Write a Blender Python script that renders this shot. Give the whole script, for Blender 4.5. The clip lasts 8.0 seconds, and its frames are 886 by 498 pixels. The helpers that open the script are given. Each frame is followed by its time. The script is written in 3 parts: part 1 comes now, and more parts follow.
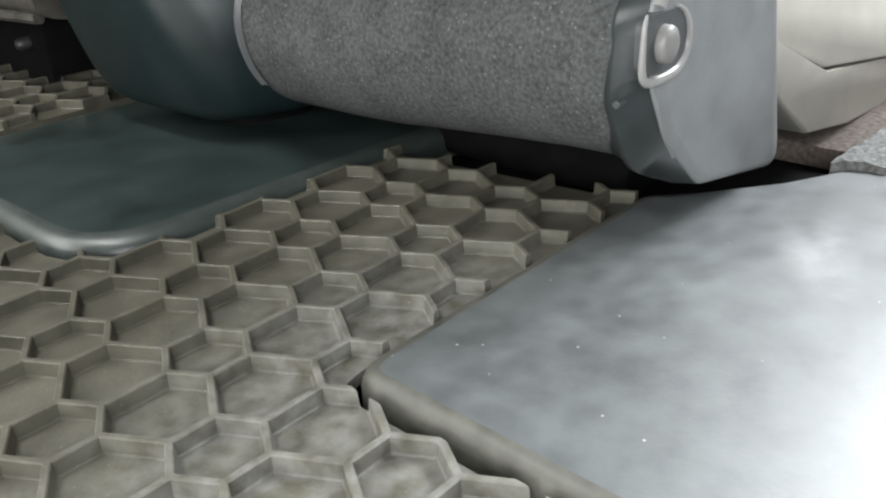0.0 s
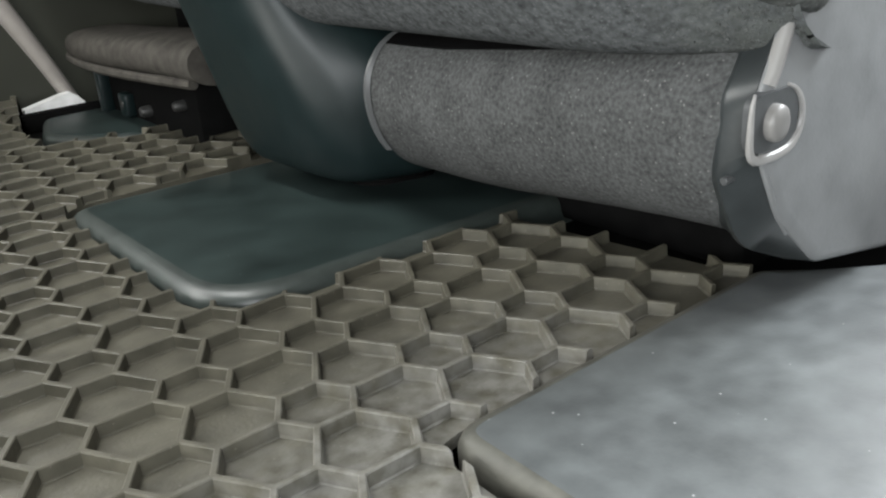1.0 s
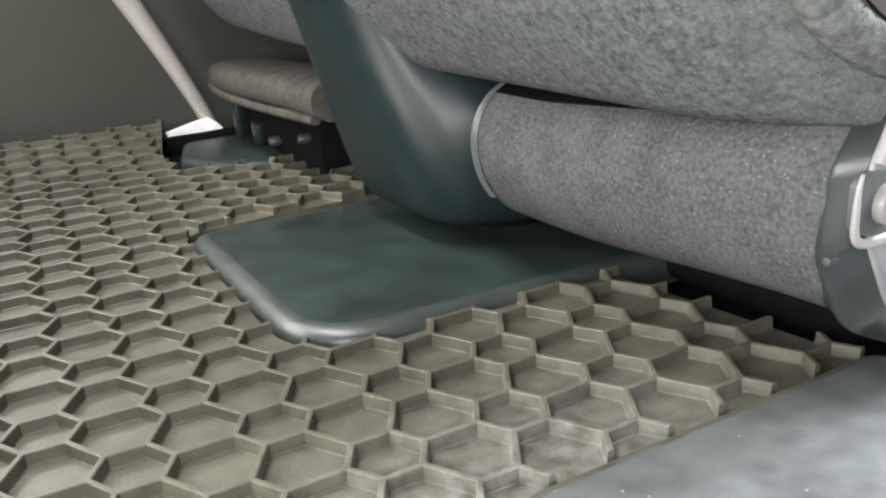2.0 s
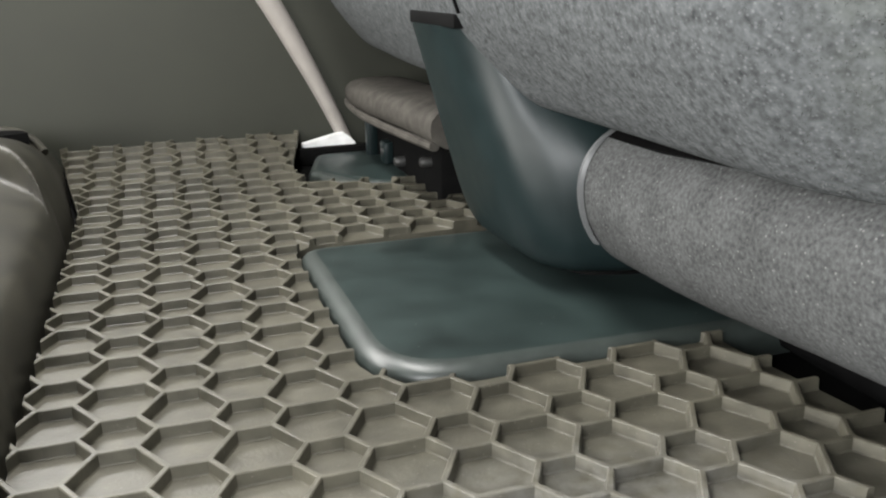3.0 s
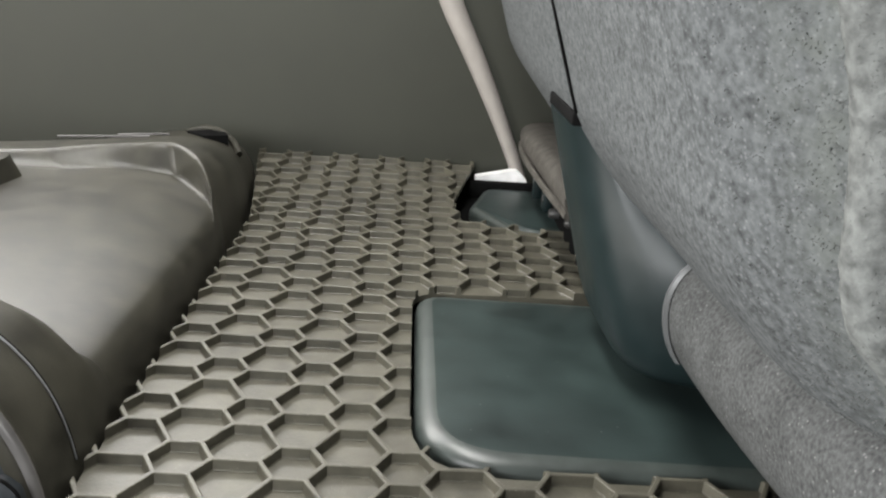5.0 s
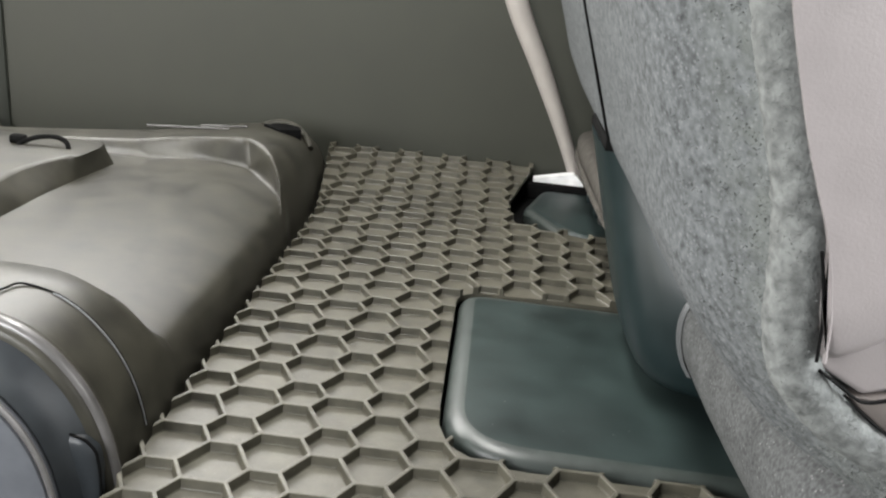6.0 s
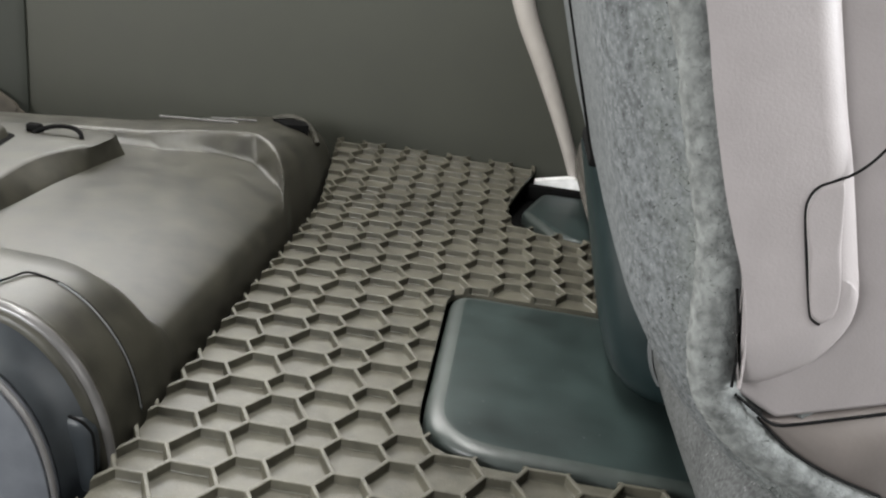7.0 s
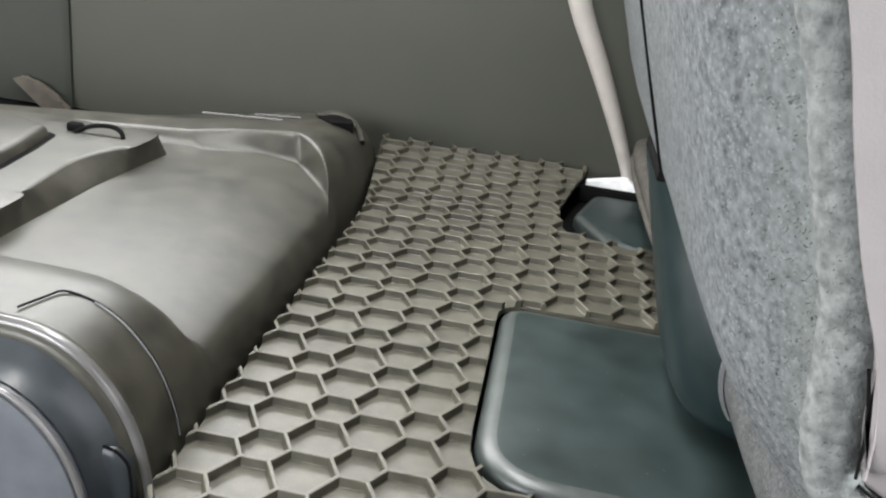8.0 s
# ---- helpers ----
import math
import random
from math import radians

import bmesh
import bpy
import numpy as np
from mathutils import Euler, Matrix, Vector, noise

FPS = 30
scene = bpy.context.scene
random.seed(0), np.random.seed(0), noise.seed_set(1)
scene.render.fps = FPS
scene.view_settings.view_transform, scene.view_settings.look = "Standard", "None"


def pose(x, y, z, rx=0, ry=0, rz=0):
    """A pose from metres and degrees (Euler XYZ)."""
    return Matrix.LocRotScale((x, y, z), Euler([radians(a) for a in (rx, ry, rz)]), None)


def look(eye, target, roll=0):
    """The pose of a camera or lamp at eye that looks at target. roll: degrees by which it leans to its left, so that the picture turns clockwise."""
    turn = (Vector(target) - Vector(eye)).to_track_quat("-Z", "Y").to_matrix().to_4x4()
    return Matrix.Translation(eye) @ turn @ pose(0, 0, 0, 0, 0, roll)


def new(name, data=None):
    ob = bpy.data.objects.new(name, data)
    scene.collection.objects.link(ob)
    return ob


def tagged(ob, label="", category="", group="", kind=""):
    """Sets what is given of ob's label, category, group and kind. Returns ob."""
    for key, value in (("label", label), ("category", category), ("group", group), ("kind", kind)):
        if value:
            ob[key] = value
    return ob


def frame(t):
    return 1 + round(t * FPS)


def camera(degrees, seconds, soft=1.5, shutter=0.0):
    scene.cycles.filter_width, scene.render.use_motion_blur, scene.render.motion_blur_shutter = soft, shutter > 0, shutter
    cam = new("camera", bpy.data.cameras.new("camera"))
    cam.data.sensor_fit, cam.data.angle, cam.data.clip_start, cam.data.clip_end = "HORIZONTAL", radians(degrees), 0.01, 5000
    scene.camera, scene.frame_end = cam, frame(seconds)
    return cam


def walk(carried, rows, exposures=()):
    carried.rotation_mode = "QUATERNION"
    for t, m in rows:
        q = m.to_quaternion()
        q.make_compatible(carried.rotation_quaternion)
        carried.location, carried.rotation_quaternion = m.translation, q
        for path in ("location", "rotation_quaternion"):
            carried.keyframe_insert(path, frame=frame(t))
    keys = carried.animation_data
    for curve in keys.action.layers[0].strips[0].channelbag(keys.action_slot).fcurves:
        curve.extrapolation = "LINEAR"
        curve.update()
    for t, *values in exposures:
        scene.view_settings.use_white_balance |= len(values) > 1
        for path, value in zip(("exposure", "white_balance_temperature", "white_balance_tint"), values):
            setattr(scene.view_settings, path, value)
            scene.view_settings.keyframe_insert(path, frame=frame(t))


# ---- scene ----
cam = camera(55.2, 8.0, soft=2.2)
PATH = [
    (0, (0.154, 0.113, 0.234), (1.447, 1.354, -0.654), -3.2),
    (0.5, (0.139, 0.095, 0.239), (1.403, 1.43, -0.549), -4.4),
    (1, (0.156, 0.094, 0.246), (1.269, 1.576, -0.505), -4.7),
    (1.5, (0.168, 0.083, 0.251), (1.102, 1.705, -0.454), -4.4),
    (1.7, (0.169, 0.086, 0.255), (1.087, 1.725, -0.433), -4.3),
    (2.8, (0.223, 0.084, 0.265), (0.885, 1.867, -0.355), -1.9),
    (3, (0.221, 0.087, 0.269), (0.814, 1.896, -0.343), -1.3),
    (3.5, (0.236, 0.091, 0.273), (0.748, 1.933, -0.315), -0.7),
    (4, (0.265, 0.083, 0.294), (0.665, 1.951, -0.298), 0.8),
    (4.5, (0.299, 0.073, 0.316), (0.507, 1.967, -0.292), 2.4),
    (5, (0.324, 0.065, 0.347), (0.419, 1.961, -0.283), 4.3),
    (5.2, (0.331, 0.062, 0.355), (0.365, 1.956, -0.287), 4.7),
    (6.3, (0.359, -0.007, 0.408), (0.268, 1.868, -0.282), 6.2),
    (6.5, (0.362, -0.009, 0.416), (0.263, 1.864, -0.278), 6.6),
    (7, (0.379, -0.021, 0.423), (0.273, 1.846, -0.285), 7.8),
    (7.5, (0.37, 0.004, 0.42), (0.207, 1.86, -0.308), 8.0),
    (8, (0.357, 0.033, 0.431), (0.167, 1.876, -0.32), 7.7),
]
walk(cam, [(t, look(eye, target, roll)) for t, eye, target, roll in PATH], [(0, -0.6, 6360, 8), (0.5, -0.6, 6360, 8), (1.0, -0.7, 6380, 8), (1.5, 0.05, 6500, 9), (3, -0.05, 6500, 10), (3.6, -0.15, 6500, 10), (4.5, 0.0, 6500, 10), (5, -0.1, 6500, 10), (6.5, -0.1, 6500, 10), (7.2, -0.4, 6460, 9), (7.6, -0.4, 6420, 8.5), (8, 0.08, 6300, 10)])

# ---- world and light ----
world = bpy.data.worlds.new("world")
scene.world = world
world.use_nodes = True
wn = world.node_tree
sky = wn.nodes.new("ShaderNodeTexSky")
sky.sky_type = "NISHITA"
sky.sun_disc = False
sky.sun_elevation = radians(48)
sky.sun_rotation = radians(200)
wn.links.new(sky.outputs[0], wn.nodes["Background"].inputs[0])
wn.nodes["Background"].inputs[1].default_value = 0.012


def area_light(name, m, sx, sy, power, color):
    lamp = bpy.data.lights.new(name, "AREA")
    lamp.shape, lamp.size, lamp.size_y, lamp.energy, lamp.color = "RECTANGLE", sx, sy, power, color
    ob = new(name, lamp)
    ob.matrix_world = m
    return ob


# daylight: rear opening, two open near doors, slanting windscreen; the overhead strip is added
area_light("overhead_fill", pose(0.14, 0.86, 1.115), 0.16, 0.84, 25, (1.0, 0.985, 0.95))
area_light("rear_daylight", look((-1.27, 0.24, 0.36), (0.5, 0.52, 0.08)), 0.66, 0.42, 43, (1.0, 0.98, 0.94))
area_light("far_window_daylight", look((-0.42, 1.575, 0.80), (0.0, 0.6, 0.1)), 1.3, 0.36, 33, (1.0, 0.985, 0.95))
area_light("rear_door_daylight", look((-0.16, -0.14, 0.36), (0.35, 0.60, 0.02)), 0.44, 0.30, 13, (0.98, 0.99, 1.0))
area_light("front_door_daylight", look((1.10, -0.15, 0.55), (0.60, 0.32, 0.38)), 0.5, 0.6, 8, (1.0, 0.985, 0.97))
area_light("windscreen_daylight", look((1.46, 0.16, 0.93), (0.55, 0.16, 0.0)), 0.6, 0.5, 80, (0.95, 0.975, 1.0))


# ---- materials ----
def material(name, color, rough=0.6, metal=0.0, dark=0.7, scale=40.0, bump=0.15, fine=400.0, spec=0.4, blotch=6.0, specks=None):
    """Base colour varied by large blotches and fine grain, with a fine bump."""
    m = bpy.data.materials.new(name)
    m.use_nodes = True
    nt = m.node_tree
    b = nt.nodes["Principled BSDF"]
    geo = nt.nodes.new("ShaderNodeTexCoord")
    big = nt.nodes.new("ShaderNodeTexNoise")
    big.inputs["Scale"].default_value, big.inputs["Detail"].default_value = blotch, 5
    mid = nt.nodes.new("ShaderNodeTexNoise")
    mid.inputs["Scale"].default_value, mid.inputs["Detail"].default_value = scale, 6
    tiny = nt.nodes.new("ShaderNodeTexNoise")
    tiny.inputs["Scale"].default_value, tiny.inputs["Detail"].default_value = fine, 2
    for n in (big, mid, tiny):
        nt.links.new(geo.outputs["Object"], n.inputs["Vector"])
    add = nt.nodes.new("ShaderNodeMath")
    add.operation = "MULTIPLY_ADD"
    nt.links.new(big.outputs["Fac"], add.inputs[0])
    add.inputs[1].default_value = 0.6
    nt.links.new(mid.outputs["Fac"], add.inputs[2])
    ramp = nt.nodes.new("ShaderNodeValToRGB")
    ramp.color_ramp.elements[0].position, ramp.color_ramp.elements[1].position = 0.5, 1.1
    ramp.color_ramp.elements[0].color = (*[c * dark for c in color], 1)
    ramp.color_ramp.elements[1].color = (*[min(1, c * (2 - dark)) for c in color], 1)
    nt.links.new(add.outputs[0], ramp.inputs[0])
    nt.links.new(ramp.outputs[0], b.inputs["Base Color"])
    if specks:
        size, reach, tint, much = specks
        vor = nt.nodes.new("ShaderNodeTexVoronoi")
        vor.inputs["Scale"].default_value = size
        nt.links.new(geo.outputs["Object"], vor.inputs["Vector"])
        near = nt.nodes.new("ShaderNodeMapRange")
        near.inputs["From Min"].default_value, near.inputs["From Max"].default_value = reach, reach * 0.4
        near.inputs["To Max"].default_value = much
        nt.links.new(vor.outputs["Distance"], near.inputs["Value"])
        mix = nt.nodes.new("ShaderNodeMix")
        mix.data_type = "RGBA"
        mix.inputs["B"].default_value = (*tint, 1)
        nt.links.new(near.outputs[0], mix.inputs["Factor"])
        nt.links.new(ramp.outputs[0], mix.inputs["A"])
        nt.links.new(mix.outputs["Result"], b.inputs["Base Color"])
    rr = nt.nodes.new("ShaderNodeMapRange")
    rr.inputs["To Min"].default_value, rr.inputs["To Max"].default_value = rough - 0.07, rough + 0.07
    nt.links.new(mid.outputs["Fac"], rr.inputs["Value"])
    nt.links.new(rr.outputs[0], b.inputs["Roughness"])
    bp = nt.nodes.new("ShaderNodeBump")
    bp.inputs["Strength"].default_value, bp.inputs["Distance"].default_value = bump, 0.001
    nt.links.new(tiny.outputs["Fac"], bp.inputs["Height"])
    nt.links.new(bp.outputs[0], b.inputs["Normal"])
    b.inputs["Metallic"].default_value = metal
    b.inputs["Specular IOR Level"].default_value = spec
    return m


MAT = material("mat_rubber", (0.062, 0.058, 0.0435), 0.45, dark=0.66, spec=0.45, bump=0.25, scale=60, specks=(160, 0.12, (0.2016, 0.189, 0.1638), 0.45))
PAD = material("pad_plastic", (0.0170, 0.0255, 0.0245), 0.38, dark=0.6, bump=0.05, scale=18, spec=0.32, specks=(55, 0.05, (0.2205, 0.2268, 0.2205), 0.5))
# lighter than the pad: the highlight on its rolled edge, put into the colour
PADRIM = material("highlit_pad_edge", (0.030, 0.037, 0.034), 0.40, dark=0.7, bump=0.06, scale=60, spec=0.6)
SILL = material("sill_plastic", (0.066, 0.071, 0.072), 0.40, dark=0.68, bump=0.08, scale=44, specks=(60, 0.055, (0.378, 0.378, 0.378), 0.7))
DUSTRIM = material("dusty_rim", (0.052, 0.051, 0.043), 0.5, dark=0.55, bump=0.12, scale=60)
LEG = material("leg_plastic", (0.0085, 0.0150, 0.0156), 0.37, bump=0.04, dark=0.85, spec=0.27)
CARPET = material("carpet", (0.0722, 0.0765, 0.0782), 0.95, dark=0.48, scale=240, bump=0.4, fine=600, spec=0.06, blotch=100, specks=(300, 0.3, (0.2268, 0.2331, 0.2394), 0.3))
ROLL = material("dark_carpet", (0.061, 0.063, 0.0628), 0.95, dark=0.5, scale=360, bump=0.4, fine=700, spec=0.06, blotch=22, specks=(170, 0.16, (0.24, 0.24, 0.23), 0.5))
# darker copy of the grey plastic, carrying the shade in the bolt's well
CAPDARK = material("shaded_grey_plastic", (0.06, 0.063, 0.065), 0.4, bump=0.08, dark=0.85)
FLEECE = material("fleece", (0.100, 0.104, 0.101), 0.95, dark=0.55, scale=170, bump=0.6, fine=600, spec=0.05, blotch=130)
CAP = material("grey_plastic", (0.158, 0.163, 0.166), 0.4, bump=0.1, dark=0.85)
BENCH = material("bench_plastic", (0.0235, 0.0222, 0.0168), 0.43, bump=0.12, dark=0.35, scale=30, fine=700, blotch=9, spec=0.34, specks=(70, 0.05, (0.12, 0.115, 0.10), 0.4))
WALL = material("door_panel", (0.0275, 0.0290, 0.0215), 0.6, bump=0.1, dark=0.92, scale=20)
WALLDARK = material("dark_door_panel", (0.021, 0.0235, 0.0185), 0.6, bump=0.1, dark=0.9, scale=20)
PALE = material("pale_trim", (0.3024, 0.2813, 0.2608), 0.38, bump=0.03, dark=0.93)
WHITE = material("white_sill", (0.85, 0.85, 0.83), 0.35, bump=0.03)
BLACK = material("black_rubber", (0.005, 0.005, 0.005), 0.85, bump=0.1, spec=0.03)
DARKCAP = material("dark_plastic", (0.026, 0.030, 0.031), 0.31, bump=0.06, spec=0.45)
BOLT = material("bolt_plastic", (0.17, 0.166, 0.16), 0.4, bump=0.03)
RING = material("ring_plastic", (0.085, 0.088, 0.09), 0.36, bump=0.04, dark=0.9)
# paler than the end cap: highlights on its raised edges put into the colour
RIM = material("highlit_grey_plastic", (0.24, 0.235, 0.228), 0.36, bump=0.04, dark=0.9)
PINK = material("pink_grey_plastic", (0.185, 0.168, 0.165), 0.46, bump=0.12, dark=0.92, fine=900)
CUSHION = material("cushion_cloth", (0.050, 0.0465, 0.041), 0.9, dark=0.6, scale=60, bump=0.6, fine=700, spec=0.1)
DISC = material("disc_plastic", (0.066, 0.070, 0.078), 0.45, bump=0.15, dark=0.8)
BEIGE = material("beige_trim", (0.31, 0.295, 0.265), 0.5, bump=0.08, dark=0.92)
RECESS = material("recess_plastic", (0.022, 0.0255, 0.0285), 0.40, bump=0.06, spec=0.35)
# glossy and far lighter than the body, to paint highlights on its edges
EDGE = material("highlit_edge", (0.085, 0.082, 0.080), 0.30, bump=0.03, spec=0.6)
FORK = material("worn_belt_plastic", (0.07245, 0.063, 0.0504), 0.5, bump=0.08)
FLAP = material("woven_flap", (0.095, 0.095, 0.093), 0.9, dark=0.35, scale=260, bump=0.8, fine=500, spec=0.1)
TAN = material("tan_trim", (0.098, 0.085, 0.078), 0.5, bump=0.1, dark=0.92)
WORN = material("worn_brown_carpet", (0.065, 0.055, 0.049), 0.9, dark=0.5, scale=200, bump=0.5, spec=0.05)
STEEL = material("dark_steel", (0.063, 0.063, 0.06174), 0.42, metal=0.6, bump=0.05)
HEADLINER = material("headliner", (0.0567, 0.0567, 0.05355), 0.9, bump=0.3)


def blend(m, tint, kind, where, size, noise_scale, amount):
    """Mixes a second colour into a material: a border across y, or one spot."""
    nt = m.node_tree
    b = nt.nodes["Principled BSDF"]
    old = b.inputs["Base Color"].links[0].from_socket
    co = nt.nodes.new("ShaderNodeTexCoord")
    n = nt.nodes.new("ShaderNodeTexNoise")
    n.inputs["Scale"].default_value, n.inputs["Detail"].default_value = noise_scale, 4
    nt.links.new(co.outputs["Object"], n.inputs["Vector"])
    reach = nt.nodes.new("ShaderNodeMapRange")
    reach.interpolation_type = "SMOOTHSTEP"
    if kind == "border":
        sep = nt.nodes.new("ShaderNodeSeparateXYZ")
        nt.links.new(co.outputs["Object"], sep.inputs[0])
        nt.links.new(sep.outputs["Y"], reach.inputs["Value"])
        reach.inputs["From Min"].default_value, reach.inputs["From Max"].default_value = where + size, where
    else:
        mp = nt.nodes.new("ShaderNodeMapping")
        mp.vector_type = "TEXTURE"
        mp.inputs["Location"].default_value, mp.inputs["Scale"].default_value = where, size
        mp.inputs["Rotation"].default_value = (0, 0, 0.5)
        nt.links.new(co.outputs["Object"], mp.inputs[0])
        ln = nt.nodes.new("ShaderNodeVectorMath")
        ln.operation = "LENGTH"
        nt.links.new(mp.outputs[0], ln.inputs[0])
        nt.links.new(ln.outputs["Value"], reach.inputs["Value"])
        reach.inputs["From Min"].default_value, reach.inputs["From Max"].default_value = 1.0, 0.3
    grain = nt.nodes.new("ShaderNodeMapRange")
    grain.inputs["From Min"].default_value, grain.inputs["From Max"].default_value = 0.3, 0.65
    grain.inputs["To Max"].default_value = amount
    nt.links.new(n.outputs["Fac"], grain.inputs["Value"])
    fac = nt.nodes.new("ShaderNodeMath")
    fac.operation = "MULTIPLY"
    nt.links.new(reach.outputs[0], fac.inputs[0])
    nt.links.new(grain.outputs[0], fac.inputs[1])
    mix = nt.nodes.new("ShaderNodeMix")
    mix.data_type = "RGBA"
    nt.links.new(fac.outputs[0], mix.inputs["Factor"])
    nt.links.new(old, mix.inputs["A"])
    mix.inputs["B"].default_value = (*tint, 1)
    nt.links.new(mix.outputs["Result"], b.inputs["Base Color"])


blend(CARPET, (0.104, 0.1121, 0.1027), "border", 0.352, 0.05, 75, 0.6)
# grey dust near the door, strengthened to stand in for daylight there
blend(MAT, (0.170, 0.167, 0.155), "spot", (0.36, 0.33, 0.0), (0.27, 0.20, 1.0), 90, 0.75)
blend(SILL, (0.189, 0.1953, 0.1953), "spot", (0.612, 0.256, 0.0), (0.075, 0.026, 1.0), 45, 0.6)



# ---- mesh helpers ----
def part(name, bm, mat, parent=None, label="", smooth=True, angle=40):
    bmesh.ops.recalc_face_normals(bm, faces=bm.faces)
    me = bpy.data.meshes.new(name)
    bm.to_mesh(me)
    bm.free()
    me.materials.append(mat)
    if smooth:
        me.shade_smooth()
        me.set_sharp_from_angle(angle=radians(angle))
    ob = new(name, me)
    if parent:
        ob.parent = parent
    if label:
        tagged(ob, label)
    return ob


def thing(name, label, category, at=(0, 0, 0), group="", kind=""):
    ob = new(name)
    ob.empty_display_size = 0.05
    ob.location = at
    return tagged(ob, label, category, group, kind)


def slab(x0, x1, y0, y1, z0, z1, bevel=0.0, seg=2):
    bm = bmesh.new()
    bmesh.ops.create_cube(bm, size=1, matrix=Matrix.LocRotScale(((x0 + x1) / 2, (y0 + y1) / 2, (z0 + z1) / 2), None, (x1 - x0, y1 - y0, z1 - z0)))
    if bevel:
        bmesh.ops.bevel(bm, geom=bm.edges[:], offset=bevel, segments=seg, affect="EDGES", profile=0.5)
    return bm


def loft(rings, close=True, caps=True):
    """A skin over rings of the same number of points."""
    bm = bmesh.new()
    vs = [[bm.verts.new(p) for p in ring] for ring in rings]
    n = len(rings[0])
    for a, b in zip(vs, vs[1:]):
        for i in range(n if close else n - 1):
            j = (i + 1) % n
            bm.faces.new((a[i], a[j], b[j], b[i]))
    if caps and close:
        bm.faces.new(vs[0])
        bm.faces.new(vs[-1])
    return bm


def spline(pts, n):
    """n + 1 points on a smooth curve through pts."""
    pts = [Vector(p) for p in pts]
    ext = [2 * pts[0] - pts[1]] + pts + [2 * pts[-1] - pts[-2]]
    out = []
    for k in range(n + 1):
        u = k / n * (len(pts) - 1)
        i = min(int(u), len(pts) - 2)
        f = u - i
        a, b, c, d = ext[i : i + 4]
        out.append(0.5 * ((2 * b) + (c - a) * f + (2 * a - 5 * b + 4 * c - d) * f * f + (3 * b - a - 3 * c + d) * f ** 3))
    return out


def rounded(pts, r, seg=5):
    """A closed outline with its corners rounded; r: one radius, or one a corner."""
    n = len(pts)
    rs = r if isinstance(r, (list, tuple)) else [r] * n
    out = []
    for i in range(n):
        a, p, b = Vector(pts[i - 1]), Vector(pts[i]), Vector(pts[(i + 1) % n])
        u, v = (a - p).normalized(), (b - p).normalized()
        ang = u.angle(v)
        d = min(rs[i] / math.tan(ang / 2), 0.49 * min((a - p).length, (b - p).length))
        for k in range(seg + 1):
            f = k / seg
            out.append((p + u * d) * (1 - f) ** 2 + 2 * f * (1 - f) * p + (p + v * d) * f * f)
    return out


def smooth(a, b, v):
    f = min(1, max(0, (v - a) / (b - a)))
    return f * f * (3 - 2 * f)


def tube(points, r, sides=8):
    rings = []
    pts = [Vector(p) for p in points]
    for i, p in enumerate(pts):
        d = (pts[min(i + 1, len(pts) - 1)] - pts[max(i - 1, 0)]).normalized()
        u = d.orthogonal().normalized() if i == 0 else (u - d * u.dot(d)).normalized()
        w = d.cross(u)
        rings.append([p + r * (math.cos(2 * math.pi * k / sides) * u + math.sin(2 * math.pi * k / sides) * w) for k in range(sides)])
    return loft(rings)


# ---- the shell of the car ----
tagged(part("floor", slab(-1.3, 1.7, -0.16, 1.6, -0.07, -0.034), BLACK), "dark floor of the car under the mat", "floor", kind="structure")


def frame_wall(name, label, along, at, thick, lo, hi, opening, mat):
    """A wall across x or y with one opening (lo, hi and the opening's edges along it; z from the floor to the roof)."""
    o0, o1, z0, z1 = opening
    bm = bmesh.new()
    for a0, a1, b0, b1 in ((lo, o0, -0.03, 1.1), (o1, hi, -0.03, 1.1), (o0, o1, -0.03, z0), (o0, o1, z1, 1.1)):
        if a1 - a0 < 0.001 or b1 - b0 < 0.001:
            continue
        c, d = ((at + thick / 2, (a0 + a1) / 2), (thick, a1 - a0)) if along == "y" else (((a0 + a1) / 2, at + thick / 2), (a1 - a0, thick))
        bmesh.ops.create_cube(bm, size=1, matrix=Matrix.LocRotScale((*c, (b0 + b1) / 2), None, (*d, b1 - b0)))
    return tagged(part(name, bm, mat, smooth=False), label, "wall", kind="structure")


def slabs(boxes):
    bm = bmesh.new()
    for x0, x1, y0, y1, z0, z1 in boxes:
        bmesh.ops.create_cube(bm, size=1, matrix=Matrix.LocRotScale(((x0 + x1) / 2, (y0 + y1) / 2, (z0 + z1) / 2), None, (x1 - x0, y1 - y0, z1 - z0)))
    return bm


tagged(part("wall_near", slabs([(-1.3, -0.40, -0.16, -0.12, -0.03, 1.1), (0.78, 0.82, -0.16, -0.12, -0.03, 1.1), (1.45, 1.7, -0.16, -0.12, -0.03, 1.1), (-0.40, 0.78, -0.16, -0.12, -0.03, 0.05), (0.82, 1.45, -0.16, -0.12, -0.03, 0.05), (-0.40, 0.78, -0.16, -0.12, 0.95, 1.1), (0.82, 1.45, -0.16, -0.12, 0.95, 1.1)]), WALL, smooth=False), "near side of the cabin with its two open doorways", "wall", kind="structure")
frame_wall("wall_rear", "rear of the cabin with its wide opening", "y", -1.3, 0.04, -0.12, 1.56, (-0.1, 0.59, 0.12, 0.60), WALL)
frame_wall("wall_front", "front of the cabin with the windscreen opening", "y", 1.66, 0.04, -0.12, 1.56, (-0.12, 1.56, 0.70, 1.1), WALL)
